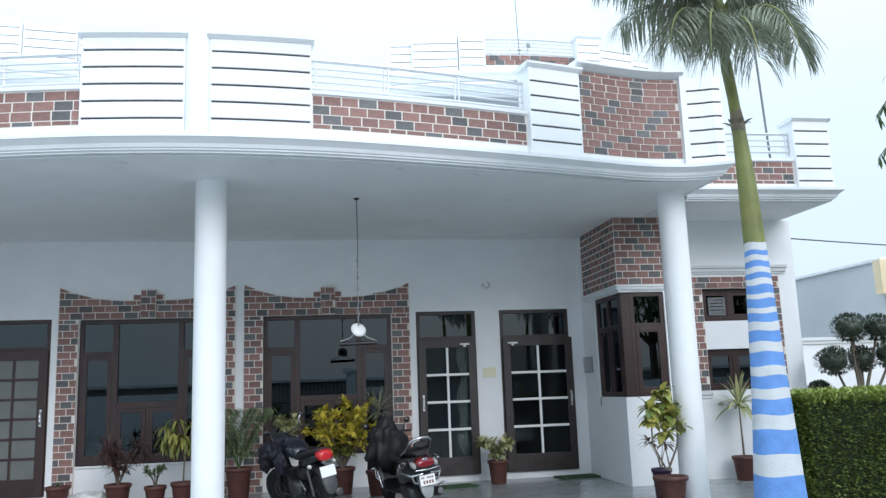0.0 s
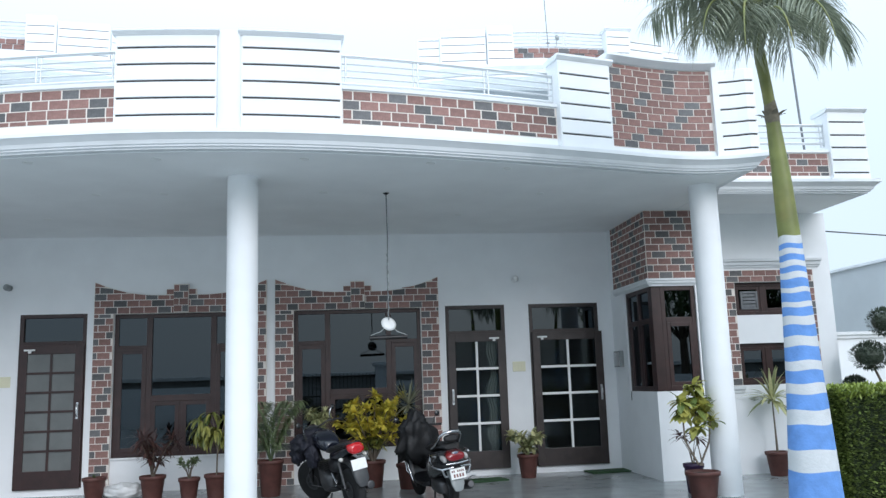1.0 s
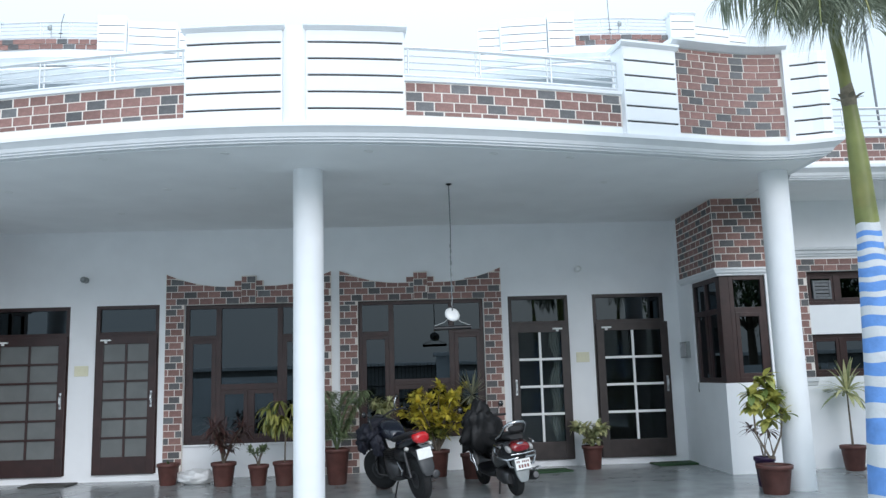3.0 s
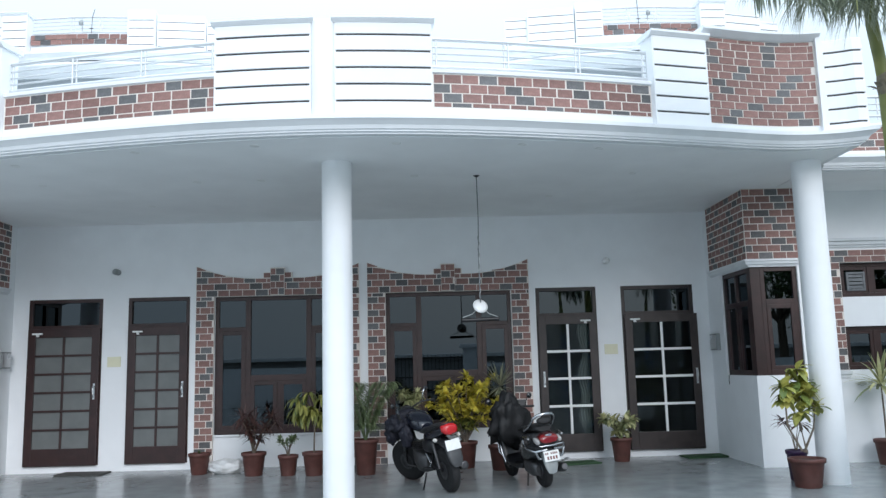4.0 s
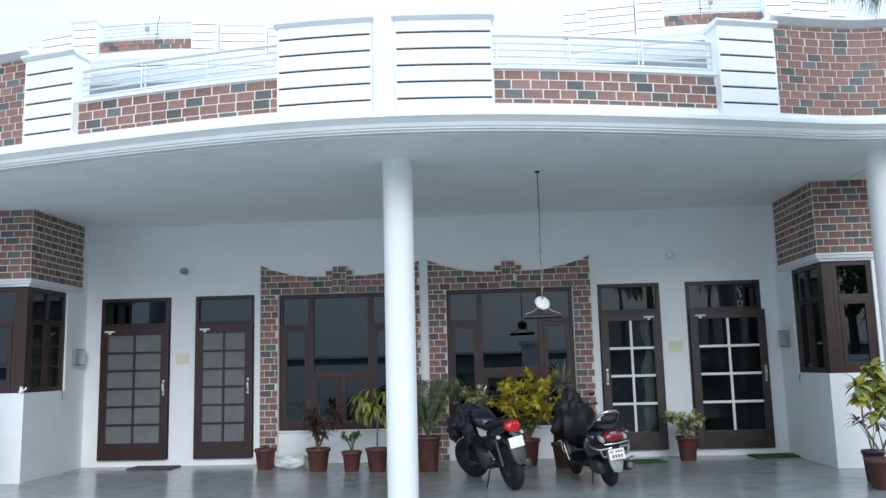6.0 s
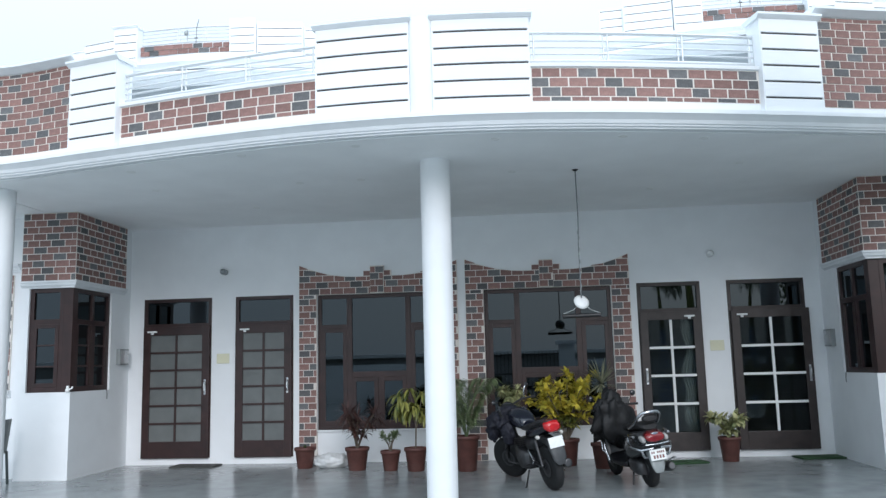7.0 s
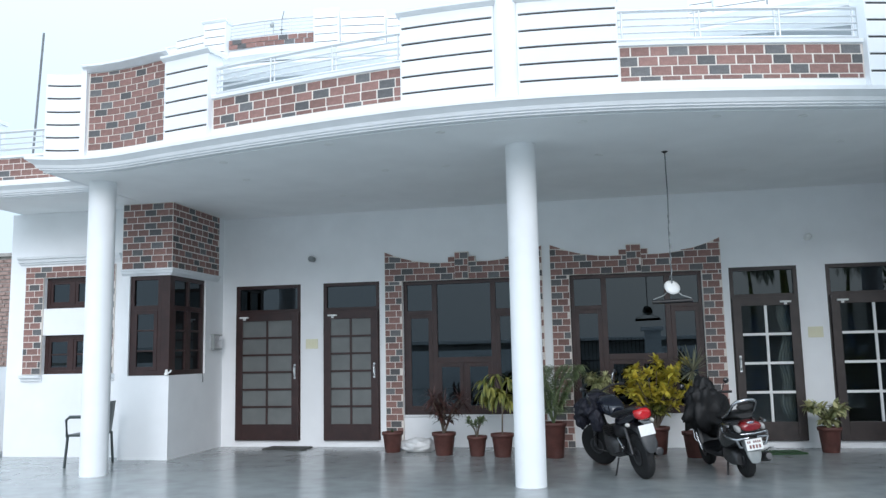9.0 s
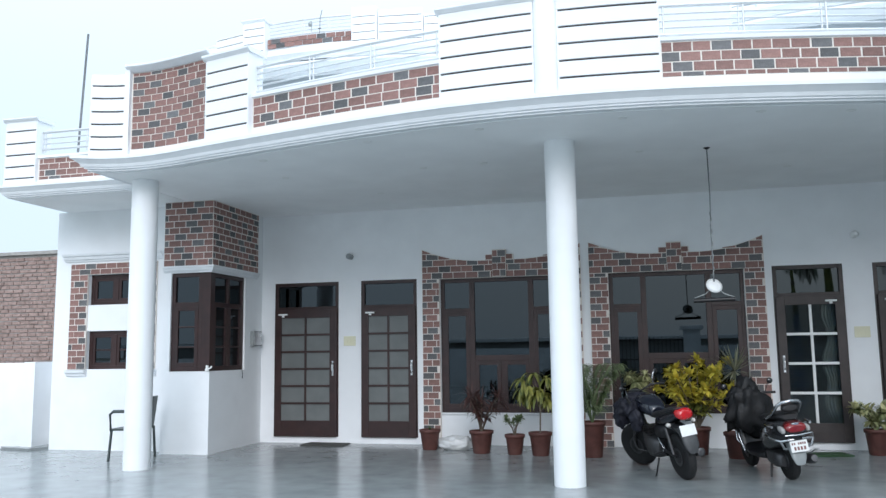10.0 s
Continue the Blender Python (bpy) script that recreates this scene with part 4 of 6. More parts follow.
    for p, q in ((a0 - 0.02, b0 + 0.02), (b1 - 0.02, a1 + 0.02)):
        bm = bmesh.new()
        sweep(bm, [(p, KIT_Y), (q, KIT_Y)], [(0, 1.10), (0.03, 1.11), (0.035, 1.14), (0.07, 1.16), (0.08, 1.20), (0, 1.205)])
        structure("trim_sill_bracket", bm, TRIM, "white moulded sill bracket under the brick strip", "moulding")


# ---- leaves and plants ----
def blade(bm, base, way, length, width, droop=0.3, segs=3, fold=0.15):
    """One leaf: a pointed, slightly folded strip that bends down along its way."""
    p, d = Vector(base), Vector(way).normalized()
    side = d.cross(Vector((0, 0, 1)))
    side = Vector((1, 0, 0)) if side.length < 0.05 else side.normalized()
    shape = {1: (0.25, 0.0), 2: (0.25, 1.0, 0.0), 3: (0.2, 1.0, 0.75, 0.0), 4: (0.2, 0.8, 1.0, 0.7, 0.0), 5: (0.25, 0.8, 1.0, 0.85, 0.55, 0.0)}[segs]
    prev = None
    for i in range(segs + 1):
        w = width * shape[i] / 2
        up = side.cross(d) * (fold * w)
        row = [bm.verts.new(p - side * w + up), bm.verts.new(p), bm.verts.new(p + side * w + up)] if w else [bm.verts.new(p)]
        if prev:
            if len(row) == 3:
                bm.faces.new((prev[0], prev[1], row[1], row[0]))
                bm.faces.new((prev[1], prev[2], row[2], row[1]))
            else:
                bm.faces.new((prev[0], prev[1], row[0]))
                bm.faces.new((prev[1], prev[2], row[0]))
        prev = row
        d = (d + Vector((0, 0, -droop / segs))).normalized()
        p = p + d * (length / segs)


def pot(root, r, h, mat=None, square=False):
    bm = bmesh.new()
    prof = [(r * 0.68, 0), (r * 0.72, 0.01), (r * 0.92, h - 0.05), (r * 0.93, h - 0.048), (r * 1.02, h - 0.046), (r * 1.04, h - 0.004), (r * 1.0, h), (r * 0.9, h), (r * 0.88, h - 0.05)]
    lathe(bm, prof, 8 if square else 24, smooth=not square)
    part("pot", bm, mat or POT, root, "brown clay pot" if mat is None else "purple plastic pot")
    bm = bmesh.new()
    lathe(bm, [(r * 0.86, h - 0.06), (r * 0.86, h - 0.03), (r * 0.4, h - 0.018), (0.01, h - 0.02)], 16)
    part("soil", bm, SOIL, root)


def stems(root, lines, mat=None, r=0.008):
    for line in lines:
        bm = bmesh.new()
        tube(bm, line, [r * (1 - 0.5 * i / max(1, len(line) - 1)) for i in range(len(line))], 6)
        part("stem", bm, mat or BARK, root)


def plant(name, label, x, y, r, h, mat=None):
    root = thing(name, label, "potted plant", "potted plants on the porch", pose(x, y, 0, 0, 0, 37 * x))
    pot(root, r, h, mat)
    return root


def rosette(bm, rng, c, n, length, width, tilt=(-20, 70), droop=0.6, segs=3):
    for i in range(n):
        a, e = rng.uniform(0, 2 * math.pi), radians(rng.uniform(*tilt))
        blade(bm, c, (math.cos(a) * math.cos(e), math.sin(a) * math.cos(e), math.sin(e)), length * rng.uniform(0.7, 1.1), width * rng.uniform(0.8, 1.15), droop, segs)


def branching(rng, h0, top, spread, n):
    lines = []
    for i in range(n):
        a = 2 * math.pi * i / n + rng.uniform(-0.4, 0.4)
        s = spread * rng.uniform(0.5, 1.0)
        t = h0 + (top - h0) * rng.uniform(0.75, 1.0)
        lines.append([(0.01 * math.cos(a), 0.01 * math.sin(a), h0), (0.3 * s * math.cos(a), 0.3 * s * math.sin(a), h0 + 0.45 * (t - h0)), (s * math.cos(a), s * math.sin(a), t)])
    return lines


rng = random.Random(5)
# small pot with a few sprouts, and the sack beside it
p = plant("potted_sprouts", "nearly bare brown clay pot with a few green sprouts", -2.26, -0.62, 0.15, 0.29)
bm = bmesh.new()
rosette(bm, rng, (0, 0, 0.28), 12, 0.07, 0.02, (20, 80), 0.3)
part("leaves", bm, LEAF_G, p)
bm = bmesh.new()
bmesh.ops.create_icosphere(bm, subdivisions=4, radius=1)
for v in bm.verts:
    k = 1 + 0.22 * noise.noise(v.co * 2.3) + 0.13 * noise.noise(v.co * 5) + 0.07 * noise.noise(v.co * 11)
    v.co = Vector((v.co.x * 0.27 * k, v.co.y * 0.15 * k, max(-0.02, (v.co.z * 0.5 + 0.32) * 0.21 * k)))
for f in bm.faces:
    f.smooth = True
sack = tagged(obj("sack", bm, BAG), "crumpled white plastic sack lying against the wall", "sack")
sack.matrix_basis = pose(-1.87, -0.58, 0.02, 0, 0, 8)

p = plant("red_leaved_plant", "dark red cordyline with narrow leaves in a clay pot", -1.44, -0.92, 0.165, 0.31)
lines = branching(rng, 0.3, 0.82, 0.32, 10)
stems(p, lines, r=0.011)
bm = bmesh.new()
for l in lines:
    rosette(bm, rng, l[-1], 17, 0.22, 0.022, (-30, 80), 1.0, 4)
    rosette(bm, rng, Vector(l[1]).lerp(Vector(l[2]), 0.5), 13, 0.21, 0.02, (-10, 70), 1.0, 4)
    rosette(bm, rng, l[1], 8, 0.22, 0.03, (0, 60), 0.9, 4)
part("leaves", bm, LEAF_R, p)

p = plant("small_bushy_plant", "small green bushy plant in a clay pot", -0.96, -1.0, 0.135, 0.27)
lines = branching(rng, 0.26, 0.50, 0.14, 6)
stems(p, lines, r=0.008)
bm = bmesh.new()
for l in lines:
    rosette(bm, rng, l[-1], 22, 0.075, 0.038, (-20, 80), 0.4, 3)
    rosette(bm, rng, Vector(l[1]).lerp(Vector(l[2]), 0.6), 7, 0.07, 0.035, (-20, 80), 0.4, 3)
part("leaves", bm, LEAF_P, p)

p = plant("drooping_croton", "yellow-green drooping croton on a thin stem in a clay pot", -0.60, -1.08, 0.155, 0.31)
lines = [[(0, 0, 0.3), (0.01, 0, 0.6), (-0.03, 0, 0.85), (-0.1, 0.02, 1.08)], [(0.01, 0, 0.62), (0.08, 0, 0.85), (0.1, 0.03, 1.02)], [(-0.03, 0, 0.82), (-0.22, -0.04, 1.0)]]
stems(p, lines, r=0.012)
bm = bmesh.new()
for l in lines:
    for q in l[-2:]:
        rosette(bm, rng, q, 20, 0.25, 0.04, (-25, 70), 2.4, 5)
    q = Vector(l[-1])
    for k in range(3):
        rosette(bm, rng, q + Vector((rng.uniform(-0.14, 0.14), rng.uniform(-0.1, 0.1), rng.uniform(-0.30, -0.05))), 14, 0.22, 0.04, (-70, 10), 1.8, 5)
part("leaves", bm, LEAF_C, p)

p = plant("areca_palm", "green feathery areca palm in a tall clay pot", 0.10, -1.15, 0.17, 0.46)
bm = bmesh.new()
fl = []
for i in range(20):
    a = 2 * math.pi * i / 20 + rng.uniform(-0.3, 0.3)
    out = rng.uniform(0.2, 0.5)
    pts = [Vector((out * t * math.cos(a), out * t * math.sin(a), 0.42 + 1.22 * t - 0.42 * t * t)) for t in [k / 6 for k in range(7)]]
    fl.append(pts)
    for j in range(2, 7):
        d = (pts[j] - pts[j - 1]).normalized()
        sd = d.cross(Vector((0, 0, 1))).normalized()
        for q in (-1, 1):
            for f in (0.0, 0.2, 0.4, 0.6, 0.8):
                blade(bm, pts[j - 1].lerp(pts[j], f), d * rng.uniform(0.5, 1.0) + sd * q, rng.uniform(0.18, 0.27), 0.022, 1.3, 3)
stems(p, fl, LEAF_P, 0.006)
part("leaves", bm, LEAF_P, p)

p = plant("variegated_shrub", "thin variegated shrub in a clay pot beside the yellow bush", 0.70, -0.80, 0.14, 0.30)
lines = branching(rng, 0.28, 1.06, 0.13, 7)
stems(p, lines, r=0.010)
bm = bmesh.new()
for l in lines:
    rosette(bm, rng, l[-1], 60, 0.15, 0.026, (-50, 70), 1.1, 3)
    rosette(bm, rng, Vector(l[1]).lerp(Vector(l[2]), 0.5), 40, 0.13, 0.026, (-30, 60), 1.1, 3)
part("leaves", bm, LEAF_V, p)

p = plant("yellow_bush", "bright yellow-leaved spreading bush in a clay pot", 1.45, -0.72, 0.17, 0.36)
lines = branching(rng, 0.33, 1.14, 0.46, 11) + branching(rng, 0.33, 0.92, 0.54, 8) + [[(0, 0, 0.33), (0.05, 0, 0.9), (0.08, 0, 1.24)], [(0, 0, 0.33), (0.3, -0.05, 0.8), (0.62, -0.1, 1.22)]]
stems(p, lines, r=0.010)
bm = bmesh.new()
for l in lines:
    rosette(bm, rng, l[-1], 26, 0.13, 0.054, (-25, 75), 0.6, 3)
    for f in (0.3, 0.6, 0.85):
        c = Vector(l[1]).lerp(Vector(l[2]), f) + Vector((rng.uniform(-0.05, 0.05), rng.uniform(-0.05, 0.05), rng.uniform(-0.03, 0.05)))
        rosette(bm, rng, c, 14, 0.12, 0.052, (-15, 70), 0.6, 3)
part("leaves", bm, LEAF_Y, p)
bm = bmesh.new()
for l in lines:
    rosette(bm, rng, Vector(l[0]).lerp(Vector(l[1]), 0.95), 16, 0.12, 0.045, (-20, 60), 0.7, 3)
part("old_leaves", bm, LEAF_C, p, "dull green older leaves")

p = plant("spiky_dracaena", "spiky dark green dracaena on a tall bare stem", 1.92, -1.05, 0.17, 0.33)
stems(p, [[(0, 0, 0.3), (0.01, 0.01, 0.65), (0.05, 0.0, 1.09)]], r=0.018)
bm = bmesh.new()
rosette(bm, rng, (0.05, 0, 1.10), 70, 0.36, 0.026, (-30, 85), 0.12, 3)
part("leaves", bm, LEAF_D, p)

p = plant("money_plant", "pale green and yellow bushy plant in a clay pot", 3.68, -0.50, 0.15, 0.33)
lines = branching(rng, 0.3, 0.60, 0.24, 8)
stems(p, lines, r=0.008)
bm = bmesh.new()
for l in lines:
    rosette(bm, rng, l[-1], 26, 0.15, 0.062, (-40, 75), 0.9, 3)
    rosette(bm, rng, l[1], 14, 0.14, 0.06, (-30, 75), 0.9, 3)
part("leaves", bm, LEAF_V, p)

p = plant("tall_croton", "tall yellow-green croton in a clay pot beside the column", 5.06, -3.27, 0.19, 0.31)
lines = [[(0.02, 0, 0.37), (-0.10, 0.02, 0.62), (-0.12, 0.05, 0.85), (-0.04, 0.03, 1.05)], [(0, 0.02, 0.37), (0.05, 0, 0.7), (0.02, 0, 1.0), (0.03, 0, 1.26)], [(0.03, -0.02, 0.38), (0.16, -0.05, 0.65), (0.17, -0.04, 0.95), (0.20, 0, 1.08)], [(0.02, 0, 0.8), (-0.1, -0.1, 1.1)]]
stems(p, lines, r=0.013)
bm = bmesh.new()
for l in lines:
    for q in (l[-1], Vector(l[-2]).lerp(Vector(l[-1]), 0.5), l[-2]):
        rosette(bm, rng, q, 16, 0.19, 0.098, (-40, 75), 0.9, 4)
part("leaves", bm, LEAF_YG, p)
p = plant("purple_pot_plant", "dark red narrow-leaved plant in a small purple pot", 5.19, -2.74, 0.12, 0.34, material("purple_plastic", (0.03, 0.012, 0.05), 0.4, vary=0.1, bump=0.0))
lines = branching(rng, 0.34, 0.70, 0.14, 4)
stems(p, lines, r=0.007)
bm = bmesh.new()
for l in lines:
    rosette(bm, rng, l[-1], 10, 0.19, 0.035, (-10, 60), 0.9, 4)
part("leaves", bm, LEAF_R, p)

p = plant("striped_dracaena", "striped dracaena with long arching leaves in a clay pot", 6.88, -1.62, 0.16, 0.32)
stems(p, [[(0, 0, 0.32), (-0.01, 0, 0.6), (-0.03, 0.0, 1.02)]], r=0.017)
bm = bmesh.new()
rosette(bm, rng, (-0.03, 0, 1.00), 40, 0.48, 0.055, (-10, 85), 1.1, 5)
part("leaves", bm, LEAF_V, p)
bm = bmesh.new()
for i in range(60):
    a = rng.uniform(0, 6.28)
    blade(bm, (rng.uniform(-0.1, 0.5), rng.uniform(-0.1, 0.2), 0.01), (math.cos(a), math.sin(a), 0.25), 0.18, 0.03, 0.5, 3)
ob = tagged(obj("leaf_litter", bm, LEAF_R), "dark heap of cut leaves lying beside the pot", "leaves", kind="stuff")
ob.matrix_basis = pose(7.1, -1.6, 0)


# ---- vehicles ----
def wheel(root, x, r, w, hub=0.3, spokes=6, rim_mat=None):
    bm = bmesh.new()
    lathe(bm, [(r * 0.72, -w * 0.42), (r * 0.90, -w * 0.5), (r * 0.975, -w * 0.32), (r, 0), (r * 0.975, w * 0.32), (r * 0.90, w * 0.5), (r * 0.72, w * 0.42)], 36, (x, 0, r), "y")
    tyre_bm = bm
    bm = bmesh.new()
    lathe(bm, [(r * 0.70, -w * 0.36), (r * 0.735, -w * 0.40), (r * 0.735, w * 0.40), (r * 0.70, w * 0.36)], 36, (x, 0, r), "y")
    lathe(bm, [(r * hub * 0.8, -w * 0.55), (r * hub, -w * 0.45), (r * hub, w * 0.45), (r * hub * 0.8, w * 0.55)], 20, (x, 0, r), "y")
    for i in range(spokes):
        a = 2 * math.pi * i / spokes
        tube(bm, [(x + r * hub * 0.8 * math.cos(a), 0, r + r * hub * 0.8 * math.sin(a)), (x + r * 0.72 * math.cos(a + 0.15), 0, r + r * 0.72 * math.sin(a + 0.15))], 0.014, 6)
    wh = part("wheel", bm, rim_mat or BLACK, root, "black alloy wheel")
    part("tyre", tyre_bm, RUBBER, wh, "worn black tyre")
    bm = bmesh.new()
    lathe(bm, [(r * 0.2, 0.0), (r * 0.40, 0.0), (r * 0.40, 0.004), (r * 0.2, 0.004)], 24, (x, w * 0.5, r), "y", smooth=False)
    part("brake_disc", bm, ENGINE, wh, "grey brake disc")
    return wh


def blob(bm, sections, n=20, power=2.4):
    """A smooth body lofted along x through (x, centre z, half width, half height) sections of rounded-box shape."""
    rings = []
    for x, zc, hw, hh in sections:
        ring = []
        for k in range(n):
            a = 2 * math.pi * k / n
            c, s = math.cos(a), math.sin(a)
            ring.append(bm.verts.new((x, hw * math.copysign(abs(c) ** (2 / power), c), zc + hh * math.copysign(abs(s) ** (2 / power), s))))
        rings.append(ring)
    for a, b in zip(rings, rings[1:]):
        for k in range(n):
            f = bm.faces.new((a[k], a[(k + 1) % n], b[(k + 1) % n], b[k]))
            f.smooth = True
    bm.faces.new(rings[0])
    bm.faces.new(rings[-1])
    bmesh.ops.recalc_face_normals(bm, faces=bm.faces[:])


def lines_part(root, name, mat, tubes, r=0.012, label="", n=8):
    bm = bmesh.new()
    for t in tubes:
        tube(bm, t, r, n)
    return part(name, bm, mat, root, label)


def body(root, name, mat, sections, label="", power=2.4):
    bm = bmesh.new()
    blob(bm, sections, power=power)
    return part(name, bm, mat, root, label)


def plate(root, x, z, w, h, lean, bars):
    bm = bmesh.new()
    box(bm, -0.003, 0.003, -w / 2, w / 2, -h / 2, h / 2, 0.002)
    pl = part("number_plate", bm, PLATE, root, "white number plate")
    pl.matrix_basis = pose(x, 0, z, 0, lean, 0)
    for zz, y0, y1, hh in bars:
        bm = bmesh.new()
        box(bm, -0.006, -0.0032, y0, y1, zz - hh / 2, zz + hh / 2)
        part("plate_bar", bm, PLATE_INK, pl)


# motorcycle, nose towards the house
heading = math.degrees(math.atan2(1.23, -0.54))
bike = thing("motorcycle", "black and navy motorcycle leaning on its side stand", "motorcycle", m=pose(1.195, -2.88, 0, 0, 0, heading) @ pose(0, 0, 0, -10, 0, 0) @ Matrix.Scale(0.85, 4))
wheel(bike, 0.0, 0.295, 0.112, 0.33)
front = [wheel(bike, 1.33, 0.305, 0.105, 0.36)]
body(bike, "rear_mudguard", BLACK, [(-0.30, 0.45, 0.035, 0.02), (-0.27, 0.56, 0.062, 0.05), (-0.20, 0.64, 0.075, 0.07), (0.0, 0.69, 0.08, 0.05), (0.2, 0.68, 0.07, 0.04)])
body(bike, "tail_cowl", NAVY, [(-0.26, 0.84, 0.07, 0.03), (-0.18, 0.84, 0.10, 0.06), (0.0, 0.80, 0.12, 0.085), (0.2, 0.76, 0.125, 0.09), (0.38, 0.72, 0.10, 0.07)])
body(bike, "seat", SEAT, [(-0.20, 0.885, 0.08, 0.03), (-0.1, 0.89, 0.115, 0.045), (0.1, 0.86, 0.13, 0.05), (0.3, 0.81, 0.125, 0.05), (0.5, 0.80, 0.10, 0.045)])
body(bike, "fuel_tank", NAVY, [(0.42, 0.83, 0.09, 0.06), (0.52, 0.88, 0.145, 0.11), (0.68, 0.92, 0.165, 0.135), (0.84, 0.93, 0.15, 0.125), (0.96, 0.92, 0.09, 0.07)])
front.append(body(bike, "headlamp_cowl", BLACKP, [(0.98, 0.98, 0.10, 0.09), (1.08, 1.0, 0.125, 0.125), (1.18, 0.98, 0.11, 0.11), (1.25, 0.96, 0.06, 0.06)]))
front.append(body(bike, "front_mudguard", BLACKP, [(1.02, 0.55, 0.05, 0.02), (1.15, 0.63, 0.06, 0.025), (1.33, 0.655, 0.06, 0.025), (1.5, 0.62, 0.055, 0.02)]))
body(bike, "engine", ENGINE, [(0.42, 0.36, 0.10, 0.10), (0.50, 0.36, 0.145, 0.13), (0.68, 0.38, 0.155, 0.15), (0.82, 0.44, 0.12, 0.17), (0.90, 0.50, 0.08, 0.12)], power=4)
body(bike, "side_panel", BLACK, [(0.12, 0.62, 0.10, 0.07), (0.25, 0.60, 0.13, 0.10), (0.42, 0.60, 0.125, 0.10), (0.5, 0.62, 0.09, 0.06)])
front.append(lines_part(bike, "fork", ENGINE, [[(1.33, q * 0.075, 0.31), (1.20, q * 0.075, 0.66), (1.08, q * 0.075, 0.98)] for q in (-1, 1)], 0.024))
lines_part(bike, "frame", BLACK, [[(1.06, 0, 0.92), (0.9, 0, 0.55), (0.75, 0, 0.26), (0.42, 0, 0.26), (0.36, 0, 0.55), (0.05, 0, 0.78)], [(0.36, 0.06, 0.34), (0.0, 0.075, 0.305)], [(0.36, -0.06, 0.34), (0.0, -0.075, 0.305)]], 0.02)
lines_part(bike, "shock_absorber", ENGINE, [[(0.02, q * 0.10, 0.33), (0.10, q * 0.10, 0.66)] for q in (-1, 1)], 0.022)
front.append(lines_part(bike, "handlebar", BLACK, [[(0.86, -0.37, 1.05), (0.98, -0.27, 1.08), (1.04, -0.06, 1.05), (1.04, 0.06, 1.05), (0.98, 0.27, 1.08), (0.86, 0.37, 1.05)]], 0.014))
for q in (-1, 1):
    front.append(lines_part(bike, "grip", RUBBER, [[(0.84, q * 0.39, 1.045), (0.93, q * 0.31, 1.07)]], 0.019))
    front.append(lines_part(bike, "mirror_stalk", CHROME, [[(0.95, q * 0.29, 1.07), (0.94, q * 0.28, 1.15), (0.92, q * 0.31, 1.22), (0.92, q * 0.35, 1.24)]], 0.010, "bright metal mirror stalk"))
    bm = bmesh.new()
    lathe(bm, [(0.01, -0.015), (0.032, -0.012), (0.042, 0.0), (0.034, 0.008), (0.01, 0.01)], 18, (0.92, q * 0.37, 1.24), "x")
    front.append(part("mirror", bm, BLACKP, bike))
    bm = bmesh.new()
    lathe(bm, [(0.010, -0.045), (0.024, -0.035), (0.028, 0.0), (0.022, 0.025), (0.008, 0.03)], 14, (-0.15, q * 0.17, 0.735), "x")
    part("indicator", bm, LENS, bike, "pale indicator lamp")
    lines_part(bike, "indicator_stalk", BLACK, [[(-0.14, q * 0.07, 0.74), (-0.14, q * 0.17, 0.735)]], 0.008)
body(bike, "tail_lamp", LAMPRED, [(-0.345, 0.85, 0.06, 0.035), (-0.33, 0.85, 0.100, 0.065), (-0.27, 0.865, 0.11, 0.075), (-0.18, 0.88, 0.09, 0.06)], "red tail lamp")
lines_part(bike, "grab_rail", BLACK, [[(0.12, 0.13, 0.86), (-0.15, 0.13, 0.91), (-0.29, 0.07, 0.93), (-0.29, -0.07, 0.93), (-0.15, -0.13, 0.91), (0.12, -0.13, 0.86)]], 0.013)
plate(bike, -0.325, 0.655, 0.205, 0.135, 12, [])
bm = bmesh.new()
tube(bm, [(0.72, -0.12, 0.30), (0.5, -0.16, 0.22), (0.2, -0.17, 0.27)], 0.022, 10)
tube(bm, [(0.2, -0.15, 0.27), (0.15, -0.15, 0.28), (-0.14, -0.155, 0.33), (-0.18, -0.155, 0.335)], [0.03, 0.044, 0.047, 0.03], 16)
part("exhaust", bm, ENGINE, bike, "grey exhaust pipe and silencer")
lines_part(bike, "side_stand", BLACK, [[(0.45, 0.12, 0.24), (0.38, 0.24, 0.035), (0.35, 0.26, 0.04)]], 0.012)
lines_part(bike, "foot_rest", BLACK, [[(0.33, -0.22, 0.33), (0.33, 0.22, 0.33)]], 0.012)
body(bike, "mud_flap", GREYPL, [(-0.365, 0.40, 0.06, 0.03), (-0.345, 0.48, 0.098, 0.085), (-0.31, 0.56, 0.105, 0.08), (-0.24, 0.63, 0.095, 0.06), (-0.08, 0.67, 0.08, 0.03)], "dull grey plastic mud flap")
bm = bmesh.new()
lathe(bm, [(0.020, -0.004), (0.052, -0.004), (0.056, 0.0), (0.056, 0.03), (0.045, 0.03)], 20, (-0.225, -0.156, 0.338), "x")
part("silencer_cap", bm, ENGINE, bike, "grey silencer end cap")
for k in range(6):
    bm = bmesh.new()
    box(bm, 0.60, 0.80, -0.125, 0.125, 0.50 + k * 0.026, 0.509 + k * 0.026, 0.002)
    part("cooling_fin", bm, ENGINE, bike)
